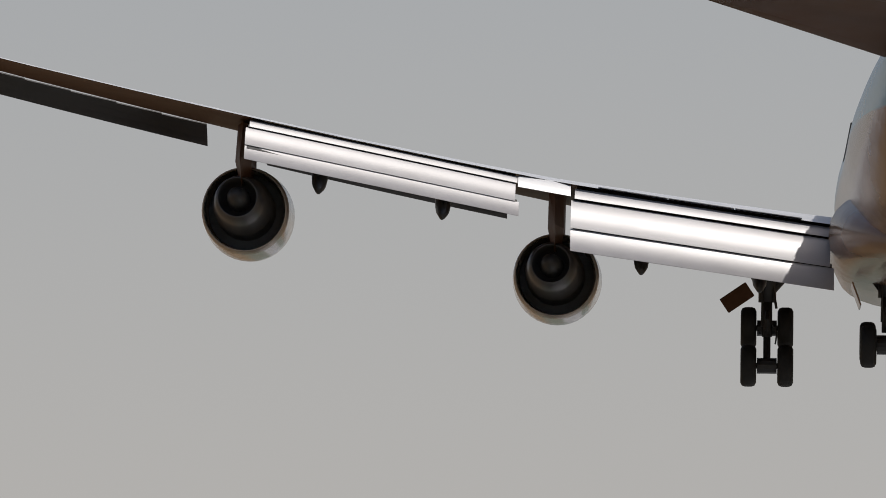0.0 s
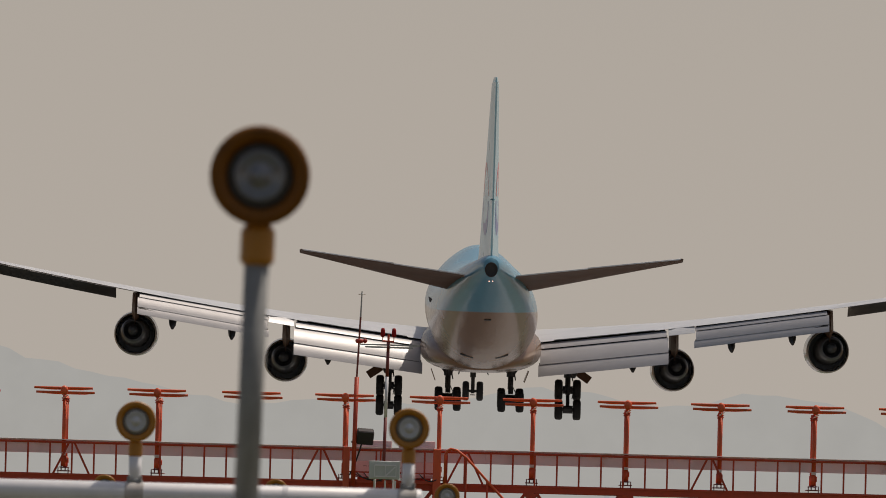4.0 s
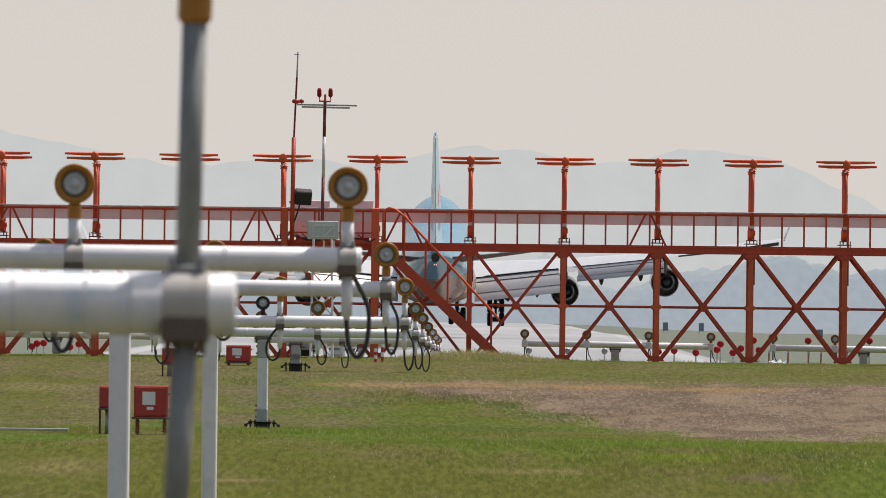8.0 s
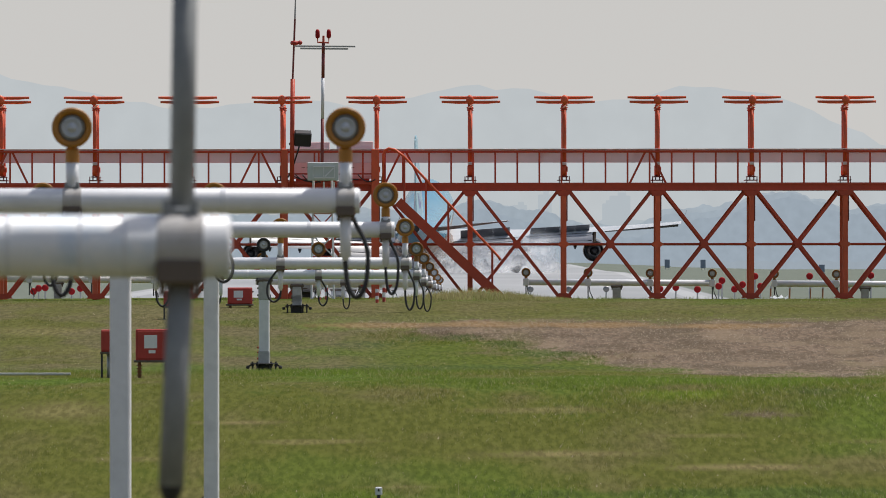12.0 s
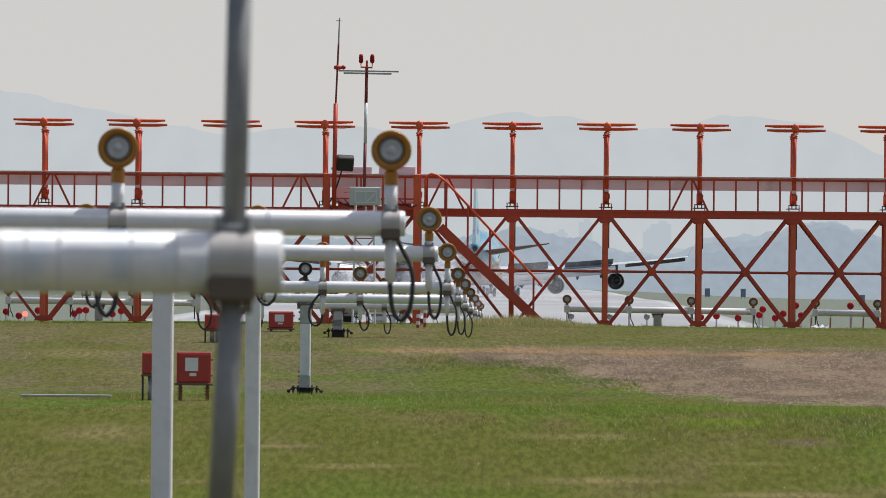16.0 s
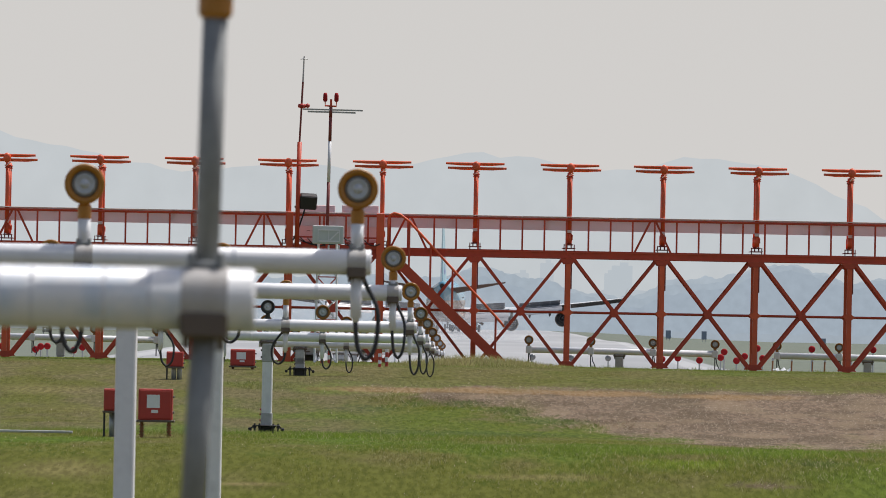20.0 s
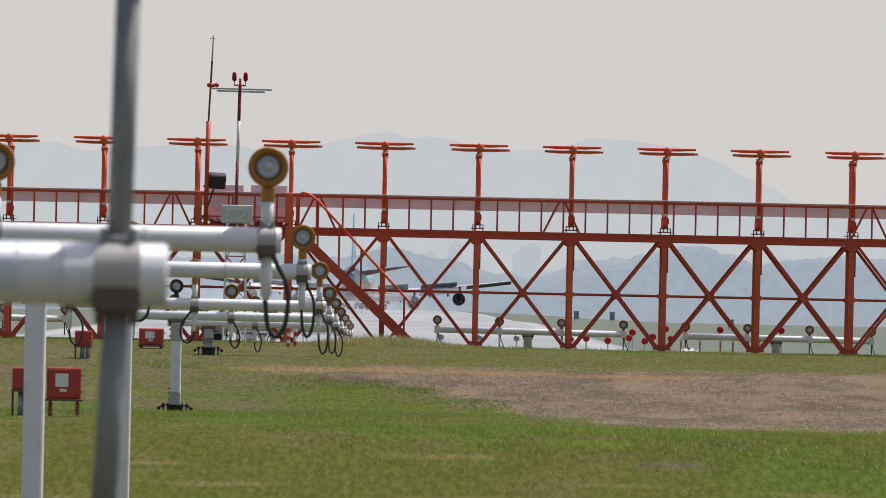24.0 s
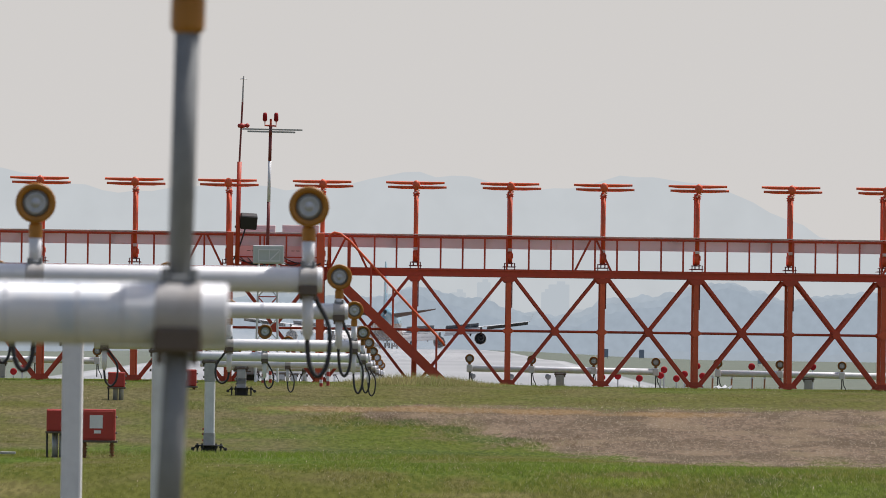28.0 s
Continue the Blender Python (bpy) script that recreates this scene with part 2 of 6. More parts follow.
# ---- geometry helpers ----
def part(name, bm, material, parent=None, label="", smooth=False):
    """Links a bmesh as one mesh object, under a thing or a part."""
    me = bpy.data.meshes.new(name)
    if smooth:
        for f in bm.faces:
            f.smooth = True
    bm.normal_update()
    bm.to_mesh(me)
    bm.free()
    for m in (material if isinstance(material, (list, tuple)) else [material]):
        me.materials.append(m)
    ob = new(name, me)
    if parent is not None:
        ob.parent = parent
    if label:
        tagged(ob, label)
    return ob


def thing(name, label, category, group="", kind="", at=None):
    e = new(name)
    e.empty_display_size = 0.2
    if at is not None:
        e.matrix_basis = at
    return tagged(e, label, category, group, kind)


def shared(name, me, parent, m):
    """One more object on a mesh that exists."""
    ob = new(name, me)
    ob.parent = parent
    ob.matrix_basis = m
    return ob


def B():
    return bmesh.new()


def frame_of(d):
    d = Vector(d).normalized()
    s = d.cross(Vector((0, 0, 1)))
    if s.length < 1e-4:
        s = Vector((1, 0, 0))
    s.normalize()
    return d, s, s.cross(d).normalized()


def box(bm, c, s, rot=None, bev=0.0):
    """A box of size s centred at c, with chamfered edges."""
    before = set(bm.verts)
    r = bmesh.ops.create_cube(bm, size=1.0)
    vs = r["verts"]
    for v in vs:
        v.co = Vector((v.co.x * s[0], v.co.y * s[1], v.co.z * s[2]))
    if bev:
        es = list({e for v in vs for e in v.link_edges})
        bmesh.ops.bevel(bm, geom=es, offset=bev, segments=1, affect="EDGES")
    for v in bm.verts:
        if v not in before:
            v.co = (rot @ v.co if rot else v.co) + Vector(c)


def bar(bm, p, q, w, h):
    """A rectangular bar from p to q, w wide across and h high."""
    p, q = Vector(p), Vector(q)
    d, s, u = frame_of(q - p)
    vs = [[bm.verts.new(a + s * (i * w / 2) + u * (j * h / 2)) for i, j in ((-1, -1), (1, -1), (1, 1), (-1, 1))] for a in (p, q)]
    for k in range(4):
        bm.faces.new((vs[0][k], vs[0][(k + 1) % 4], vs[1][(k + 1) % 4], vs[1][k]))
    bm.faces.new(vs[0][::-1]), bm.faces.new(vs[1])


def tube(bm, pts, r, seg=10, cap=True):
    """A round tube along points; r is one radius or one for each point."""
    pts = [Vector(p) for p in pts]
    rs = r if isinstance(r, (list, tuple)) else [r] * len(pts)
    rings = []
    for i, p in enumerate(pts):
        d = pts[min(i + 1, len(pts) - 1)] - pts[max(i - 1, 0)]
        d, s, u = frame_of(d)
        if rings and rings[-1][1].dot(s) < 0:
            s, u = -s, -u
        rings.append(([bm.verts.new(p + (s * math.cos(a) + u * math.sin(a)) * rs[i]) for a in (2 * math.pi * k / seg for k in range(seg))], s))
    for (a, _), (b, _) in zip(rings, rings[1:]):
        for k in range(seg):
            bm.faces.new((b[k], b[(k + 1) % seg], a[(k + 1) % seg], a[k]))
    if cap:
        bm.faces.new(rings[0][0]), bm.faces.new(rings[-1][0][::-1])


def lathe(bm, prof, origin=(0, 0, 0), seg=24, axis="y"):
    """Turns (radius, distance along the axis) round the axis through origin."""
    o = Vector(origin)
    rings = []
    for r, a in prof:
        ring = []
        for k in range(seg):
            t = 2 * math.pi * k / seg
            c, s = r * math.cos(t), r * math.sin(t)
            ring.append(bm.verts.new(o + (Vector((c, a, s)) if axis == "y" else Vector((c, s, a)))))
        rings.append(ring)
    for a, b in zip(rings, rings[1:]):
        for k in range(seg):
            bm.faces.new((a[k], a[(k + 1) % seg], b[(k + 1) % seg], b[k]))
    if prof[0][0] > 1e-3:
        bm.faces.new(rings[0][::-1])
    if prof[-1][0] > 1e-3:
        bm.faces.new(rings[-1])
    bmesh.ops.remove_doubles(bm, verts=bm.verts, dist=1e-5)
    bmesh.ops.recalc_face_normals(bm, faces=bm.faces)


def loft(bm, rings, cap=True):
    vs = [[bm.verts.new(p) for p in ring] for ring in rings]
    n = len(vs[0])
    for a, b in zip(vs, vs[1:]):
        for k in range(n):
            bm.faces.new((a[k], a[(k + 1) % n], b[(k + 1) % n], b[k]))
    if cap:
        bm.faces.new(vs[0][::-1]), bm.faces.new(vs[-1])
    bmesh.ops.recalc_face_normals(bm, faces=bm.faces)


def sag(p, q, drop, n=12):
    p, q = Vector(p), Vector(q)
    return [p.lerp(q, i / n) - Vector((0, 0, drop * 4 * (i / n) * (1 - i / n))) for i in range(n + 1)]


# ---- ground ----
def rise(a, b, v):
    k = min(1.0, max(0.0, (v - a) / (b - a)))
    return k * k * (3 - 2 * k)


def ground_z(x, y):
    z = -1.70 + 1.60 * rise(104.0, 127.0, y) + 0.87 * rise(139.0, 178.0, y) - 0.66 * rise(193.0, 262.0, y) + 1.28 * rise(1300.0, 2100.0, y) * (1 - rise(26.0, 60.0, abs(x + 1.8)))
    return z + 0.03 * math.sin(x * 0.35 + y * 0.11) * rise(60, 70, y) * (1 - rise(300, 500, y)) * 0.6


def grass_material(blades=False):
    m = bpy.data.materials.new("grass_blades" if blades else "airfield_ground")
    m.use_nodes = True
    n, l = m.node_tree.nodes, m.node_tree.links
    b = n["Principled BSDF"]
    b.inputs["Roughness"].default_value = 0.955
    b.inputs["Specular IOR Level"].default_value = 0.05
    co, sep = n.new("ShaderNodeTexCoord"), n.new("ShaderNodeSeparateXYZ")
    l.new(co.outputs["Object"], sep.inputs[0])

    def noise_of(scale, detail=4, sx=1.0, sy=1.0):
        mp, t = n.new("ShaderNodeMapping"), n.new("ShaderNodeTexNoise")
        mp.inputs["Scale"].default_value = (sx, sy, 1)
        t.inputs["Scale"].default_value, t.inputs["Detail"].default_value = scale, detail
        l.new(co.outputs["Object"], mp.inputs[0])
        l.new(mp.outputs[0], t.inputs["Vector"])
        return t.outputs["Fac"]

    def mth(op, a, c=None):
        q = n.new("ShaderNodeMath")
        q.operation = op
        for i, v in enumerate((a, c)):
            if v is None:
                continue
            if isinstance(v, (int, float)):
                q.inputs[i].default_value = v
            else:
                l.new(v, q.inputs[i])
        return q.outputs[0]

    def ramp(v, a, c, lo=0.0, hi=1.0):
        r = n.new("ShaderNodeMapRange")
        r.interpolation_type = "SMOOTHSTEP"
        for k, w in zip(("From Min", "From Max", "To Min", "To Max"), (a, c, lo, hi)):
            r.inputs[k].default_value = w
        l.new(v, r.inputs["Value"])
        return r.outputs[0]

    def blend(f, a, c):
        q = n.new("ShaderNodeMix")
        q.data_type = "RGBA"
        l.new(f, q.inputs[0])
        for i, v in ((6, a), (7, c)):
            if isinstance(v, tuple):
                q.inputs[i].default_value = (*v, 1)
            else:
                l.new(v, q.inputs[i])
        return q.outputs[2]

    x, y = sep.outputs[0], sep.outputs[1]
    fine, mid, wide = noise_of(13.0, 7, 1, 0.11), noise_of(0.85, 6, 1, 0.3), noise_of(0.16, 3, 1, 0.6)
    speck = noise_of(30.0, 3, 1, 0.30)

    def spot(cx, cy, rx, ry, core=0.55, ragged=1.1):
        """A ragged oval patch: 1 inside, 0 outside."""
        mp, ln = n.new("ShaderNodeMapping"), n.new("ShaderNodeVectorMath")
        mp.inputs["Scale"].default_value = (1 / rx, 1 / ry, 0)
        mp.inputs["Location"].default_value = (-cx / rx, -cy / ry, 0)
        ln.operation = "LENGTH"
        l.new(co.outputs["Object"], mp.inputs[0])
        l.new(mp.outputs[0], ln.inputs[0])
        d = mth("ADD", ln.outputs["Value"], mth("MULTIPLY", mth("SUBTRACT", mid, 0.5), ragged * 2))
        d = mth("ADD", d, mth("MULTIPLY", mth("SUBTRACT", fine, 0.5), ragged))
        return ramp(d, 1.25, core)

    green = blend(ramp(fine, 0.3, 0.7), (0.072, 0.080, 0.012), (0.116, 0.124, 0.024))
    straw = blend(ramp(fine, 0.35, 0.65), (0.098, 0.084, 0.034), (0.165, 0.138, 0.062))
    fresh = blend(ramp(fine, 0.3, 0.7), (0.052, 0.088, 0.008), (0.096, 0.150, 0.016))
    lush = blend(ramp(fine, 0.3, 0.7), (0.075, 0.120, 0.008), (0.150, 0.205, 0.020))
    hay = blend(ramp(fine, 0.35, 0.65), (0.14, 0.115, 0.048), (0.26, 0.21, 0.10))
    dusk = blend(ramp(fine, 0.3, 0.7), (0.040, 0.062, 0.012), (0.085, 0.120, 0.026))
    g = blend(ramp(mid, 0.46, 0.70, 0.0, 0.55), green, straw)
    g = blend(ramp(wide, 0.50, 0.66, 0.0, 0.65), g, fresh)
    # greener strips and patches
    for cx, cy, rx, ry, amount in ((2.0, 129.0, 4.0, 6.5, 0.8), (-5.6, 129.5, 1.1, 4.5, 0.9), (-1.4, 137.5, 2.2, 6.5, 0.9), (-3.8, 140.0, 1.6, 6.0, 0.85), (5.0, 116.5, 1.0, 1.4, 0.5), (-1.0, 114.5, 2.6, 1.6, 0.45), (1.0, 184.0, 14.0, 9.0, 0.75), (1.5, 111.8, 7.0, 1.2, 0.7), (-0.6, 149.0, 2.4, 7.0, 0.5), (-3.2, 152.0, 2.2, 7.0, 0.4), (4.6, 128.5, 2.6, 3.2, 0.8)):
        g = blend(mth("MULTIPLY", spot(cx, cy, rx, ry, 0.3), amount), g, fresh)
    g = blend(mth("MULTIPLY", spot(3.0, 123.4, 0.75, 1.0, 0.2, 0.8), 0.85), g, lush)
    g = blend(mth("MULTIPLY", spot(3.9, 127.0, 2.4, 2.2, 0.2, 1.2), 0.3), g, lush)
    g = blend(mth("MULTIPLY", spot(-0.4, 136.6, 2.4, 1.2, 0.2, 1.2), 0.25), g, lush)
    # dry streaks
    for cx, cy, rx, ry, amount in ((1.5, 116.2, 1.3, 0.45, 0.75), (3.6, 114.9, 1.1, 0.4, 0.85), (1.1, 121.0, 0.9, 0.4, 0.5), (-2.6, 119.7, 0.6, 0.3, 0.8), (-1.6, 117.6, 0.8, 0.25, 0.5), (-4.9, 121.2, 0.9, 1.3, 0.5), (-6.4, 159.0, 1.6, 1.8, 0.5), (-5.0, 151.0, 1.5, 2.5, 0.35), (-1.2, 161.0, 0.7, 2.0, 0.4), (-0.6, 113.2, 0.5, 0.2, 0.6), (-3.8, 116.0, 0.7, 0.3, 0.45), (2.8, 118.0, 0.8, 0.25, 0.4), (5.4, 117.4, 0.8, 0.3, 0.45), (0.4, 184.0, 2.0, 3.0, 0.8)):
        g = blend(mth("MULTIPLY", spot(cx, cy, rx, ry, 0.2, 1.3), amount), g, hay)
    # bare, mown-off patch on the bank with a tan upper edge
    low = n.new("ShaderNodeMapRange")
    for k, w in zip(("From Min", "From Max", "To Min", "To Max"), (-0.8, 4.0, 160.5, 137.5)):
        low.inputs[k].default_value = w
    l.new(x, low.inputs["Value"])
    rag = mth("ADD", mth("MULTIPLY", mth("SUBTRACT", mid, 0.5), 24.0), mth("MULTIPLY", mth("SUBTRACT", fine, 0.5), 9.0))
    inside = mth("MULTIPLY", ramp(mth("ADD", mth("SUBTRACT", y, low.outputs[0]), rag), -2.5, 3.5), ramp(mth("ADD", y, mth("MULTIPLY", rag, 0.4)), 165.5, 163.0))
    inside = mth("MULTIPLY", inside, ramp(mth("ADD", x, mth("MULTIPLY", mid, 2.0)), -1.4, 0.2))
    soil = blend(ramp(fine, 0.36, 0.64), (0.124, 0.088, 0.062), (0.205, 0.146, 0.106))
    soil = blend(ramp(mid, 0.44, 0.60, 0.0, 0.7), soil, (0.086, 0.064, 0.042))
    soil = blend(ramp(noise_of(0.9, 5, 0.8, 0.25), 0.50, 0.62, 0.0, 0.6), soil, (0.235, 0.172, 0.116))
    soil = blend(ramp(noise_of(0.42, 5, 1, 0.12), 0.58, 0.68, 0.0, 0.3), soil, green)
    soil = blend(ramp(speck, 0.60, 0.70, 0.0, 0.85), soil, (0.42, 0.36, 0.29))
    g = blend(mth("MULTIPLY", inside, 0.95), g, soil)
    g = blend(mth("MULTIPLY", spot(3.9, 120.4, 0.55, 0.5, 0.2), 0.8), g, soil)
    tan = blend(ramp(fine, 0.35, 0.65), (0.190, 0.118, 0.052), (0.290, 0.192, 0.098))
    for cx, cy, rx, ry in ((-0.1, 162.4, 2.3, 1.5), (2.6, 162.0, 1.5, 1.3), (4.4, 161.2, 1.4, 1.3)):
        g = blend(mth("MULTIPLY", spot(cx, cy, rx, ry, 0.4, 0.9), 0.8), g, tan)
    for cx, cy, rx, ry in ((0.1, 157.0, 0.5, 1.6), (1.5, 150.4, 0.75, 1.6), (0.9, 154.0, 0.4, 1.4), (-1.5, 154.2, 0.6, 1.8), (-0.4, 143.0, 2.6, 2.6), (-0.6, 156.5, 0.4, 1.5), (4.7, 123.8, 0.5, 1.0), (3.4, 112.4, 2.6, 0.5)):
        g = blend(mth("MULTIPLY", spot(cx, cy, rx, ry, 0.3), 0.75), g, dusk)
    # paved strip of the runway, with its worn lighter centre
    ax = mth("ABSOLUTE", mth("ADD", x, 1.8))
    wide_at = mth("MINIMUM", mth("ADD", mth("MULTIPLY", y, 0.0135), 7.3), 24.0)
    out = mth("SUBTRACT", ax, wide_at)
    # field outside the view, browned further down to throw warm light upwards
    dry = mth("MULTIPLY", ramp(mth("SUBTRACT", ax, mth("MULTIPLY", y, 0.05)), 4.0, 20.0), 0.85)
    g = blend(mth("MULTIPLY", ramp(y, 103.0, 92.0), 0.7), g, (0.085, 0.080, 0.040))
    # duller, half-dry grass on the nearer left of the bank
    dull = mth("MULTIPLY", ramp(mth("ADD", x, mth("MULTIPLY", mid, 4.0)), 1.6, 0.2), ramp(mth("ADD", y, mth("MULTIPLY", wide, 8.0)), 141.0, 147.0))
    g = blend(mth("MULTIPLY", mth("MULTIPLY", dull, ramp(y, 176.0, 172.0)), ramp(mid, 0.38, 0.60, 0.15, 0.6)), g, blend(ramp(fine, 0.35, 0.65), (0.098, 0.086, 0.046), (0.165, 0.132, 0.080)))
    # olive strip along the top of the bank
    crest = mth("MULTIPLY", ramp(mth("ADD", y, mth("MULTIPLY", mid, 6.0)), 165.0, 169.0), ramp(mth("ADD", y, mth("MULTIPLY", mid, 8.0)), 192.0, 186.0))
    g = blend(mth("MULTIPLY", crest, ramp(mid, 0.36, 0.58, 0.2, 0.6)), g, blend(ramp(fine, 0.35, 0.65), (0.096, 0.088, 0.034), (0.160, 0.136, 0.062)))
    tint = n.new("ShaderNodeHueSaturation")
    tint.inputs["Value"].default_value = 0.88
    l.new(g, tint.inputs["Color"])
    g = tint.outputs[0]
    pave = mth("MULTIPLY", ramp(out, 0.2, -0.2), ramp(y, 216.0, 218.0))
    far = noise_of(0.05, 4, 1, 0.1)
    tar = blend(ramp(far, 0.35, 0.65), (0.29, 0.295, 0.30), (0.39, 0.39, 0.39))
    paint = mth("MULTIPLY", mth("MULTIPLY", ramp(out, -1.5, -1.4), ramp(out, -0.5, -0.6)), 0.2)
    tar = blend(paint, tar, (0.75, 0.75, 0.73))
    # grass past the array, its colour paled and greyed to imitate haze
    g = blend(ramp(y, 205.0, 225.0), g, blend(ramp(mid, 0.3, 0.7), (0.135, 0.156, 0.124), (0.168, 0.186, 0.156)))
    g = blend(dry, g, blend(ramp(mid, 0.35, 0.65), (0.17, 0.112, 0.062), (0.25, 0.165, 0.092)))
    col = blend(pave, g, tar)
    if blades:
        geo, hsv = n.new("ShaderNodeNewGeometry"), n.new("ShaderNodeHueSaturation")
        l.new(ramp(geo.outputs["Random Per Island"], 0.0, 1.0, 0.78, 1.12), hsv.inputs["Value"])
        l.new(blend(ramp(geo.outputs["Random Per Island"], 0.86, 0.93, 0.0, 0.6), g, (0.16, 0.15, 0.085)), hsv.inputs["Color"])
        l.new(hsv.outputs[0], b.inputs["Base Color"])
        return m
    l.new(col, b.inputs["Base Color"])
    l.new(ramp(pave, 0.0, 1.0, 0.95, 0.42), b.inputs["Roughness"])
    bp = n.new("ShaderNodeBump")
    bp.inputs["Strength"].default_value, bp.inputs["Distance"].default_value = 0.35, 0.03
    l.new(mth("MULTIPLY", fine, mth("SUBTRACT", 1.0, pave)), bp.inputs["Height"])
    l.new(bp.outputs[0], b.inputs["Normal"])
    return m


def build_ground():
    xs = sorted({*np.linspace(-14, 16, 61).tolist(), -4800, -2000, -800, -300, -120, -60, -30, -20, 22, 32, 60, 120, 300, 800, 2000, 4800})
    ys = [-4800, -1500, -400, -100, -20, 0, 20, 40, 55] + list(range(60, 200, 2)) + [205, 210, 215, 220, 230, 240, 260, 280, 300, 340, 380, 430, 480, 540, 600, 700, 800, 900, 1100, 1400, 1800, 2300, 3000, 4800]
    verts = [(x, y, ground_z(x, y)) for y in ys for x in xs]
    w = len(xs)
    faces = [(j * w + i, j * w + i + 1, (j + 1) * w + i + 1, (j + 1) * w + i) for j in range(len(ys) - 1) for i in range(w - 1)]
    me = bpy.data.meshes.new("ground")
    me.from_pydata(verts, [], faces)
    me.materials.append(grass_material())
    tagged(new("ground", me), "mown airfield grass with a bare brown patch and a pale runway", "ground", kind="structure")


WEEDS = ((0.1, 157.0, 0.35, 1.2), (2.2, 149.3, 0.6, 1.2), (0.9, 154.0, 0.3, 1.0), (-0.5, 156.0, 0.4, 1.2), (-0.9, 158.5, 0.3, 1.0), (4.7, 123.7, 0.35, 0.7), (-3.2, 163.0, 0.3, 1.0), (-2.5, 138.5, 0.3, 1.5), (-1.2, 139.0, 0.5, 2.0))


def build_grass():
    """Short blades on the part of the field before the antenna array, with taller weeds."""
    rng = np.random.default_rng(4)
    verts, faces, ups = [], [], []

    def tuft(x, y, h, nb, spread, lean=0.5, wide=1.0):
        z = ground_z(x, y)
        for _ in range(nb):
            bx, by = x + rng.normal(0, spread), y + rng.normal(0, spread * 2.5)
            w, hh, ln = rng.uniform(0.003, 0.006) * wide, h * rng.uniform(0.5, 1.3), rng.normal(0, lean)
            k = len(verts)
            verts.extend(((bx - w, by, z - 0.01), (bx + w, by, z - 0.01), (bx + ln * hh, by + rng.uniform(1.6, 3.6) * hh, z + hh)))
            faces.append((k, k + 1, k + 2))
            up = Vector((rng.normal(0, 0.25), rng.normal(-0.05, 0.2), 1)).normalized()
            ups.extend((up, up, up))

    count = 0
    while count < 70000:
        y = 102 + 92 * rng.random()
        half = y * 0.062 + 0.6
        x = rng.uniform(-half, half) - 0.3
        edge = 160.5 - 4.7 * min(5.2, max(0.0, x + 0.8))
        bare = edge < y < 164 and x > -1.8
        if bare and rng.random() < 0.75:
            continue
        clump = noise.noise((x * 0.9, y * 0.25, 3.0)) + 0.6 * noise.noise((x * 4, y * 1.0, 7.0))
        if rng.random() > 0.55 + 0.6 * clump:
            continue
        tuft(x, y, (0.010 + 0.026 * max(0, clump)) * (0.6 if bare else 1.0), 4, 0.07)
        count += 1
    for cx, cy, rx, ry in WEEDS:
        for _ in range(60):
            tuft(cx + rng.normal(0, rx * 0.8), cy + rng.normal(0, ry * 0.9), 0.055, 7, 0.04, 1.1, 2.4)
    for _ in range(1500):
        x, y = rng.uniform(-3.0, 6.8), rng.normal(111.9, 0.9)
        if noise.noise((x * 1.3, y * 0.7, 1.0)) > -0.12:
            tuft(x, y, 0.03 + 0.03 * rng.random(), 6, 0.06, 0.6, 1.2)
    for _ in range(800):
        x, y = rng.uniform(-13, 13), rng.uniform(179, 194)
        if noise.noise((x * 0.8, y * 0.3, 5.0)) > -0.05:
            tuft(x, y, 0.03 + 0.04 * rng.random(), 5, 0.06, 0.9, 1.5)
    # lusher clumps along the foot of the bank and round the pole foot
    for _ in range(5200):
        x, y = rng.uniform(-1.2, 7.2), rng.normal(124.5, 3.0)
        k = noise.noise((x * 1.1, y * 0.35, 12.0)) + 0.5 * noise.noise((x * 4.0, y * 1.2, 4.0)) + (0.35 if x > 1.2 else 0.0)
        if k > 0.05:
            tuft(x, y, 0.03 + 0.05 * min(1.0, k), 5, 0.07, 0.7, 1.3)
    for _ in range(2600):
        x, y = rng.uniform(-6.5, 1.0), rng.normal(136.8, 1.6)
        if noise.noise((x * 1.4, y * 0.5, 2.0)) > -0.1:
            tuft(x, y, 0.03 + 0.05 * rng.random(), 5, 0.06, 0.7, 1.3)
    # ragged taller grass before the feet of the array
    for _ in range(2600):
        x, y = rng.normal(0.5, 0.95), rng.normal(184.5, 1.6)
        if noise.noise((x * 2.2, y * 0.5, 8.0)) > -0.25:
            tuft(x, y, (0.10 + 0.12 * rng.random()) * math.exp(-((x - 0.4) / 1.5) ** 2), 4, 0.05, 0.35, 1.0)
    # a leafy clump at the lower edge of the bare patch
    for _ in range(150):
        tuft(rng.normal(4.85, 0.36), rng.normal(126.4, 0.8), 0.07, 6, 0.05, 0.9, 2.2)
    # a few thin dry stalks
    for _ in range(40):
        tuft(rng.uniform(-1.0, 6.6), rng.normal(112.2, 0.6), 0.22, 1, 0.04, 0.08, 0.8)

    def lay(name, material, label):
        me = bpy.data.meshes.new(name)
        me.from_pydata(verts, [], faces)
        me.polygons.foreach_set("use_smooth", [True] * len(faces))
        me.normals_split_custom_set(ups)
        me.materials.append(material)
        tagged(new(name, me), label, "grass", kind="stuff")
        for q in (verts, faces, ups):
            q.clear()

    lay("grass", grass_material(True), "short green and straw-coloured blades of mown grass")
    # pale stubble, thick on the bare patch
    count = 0
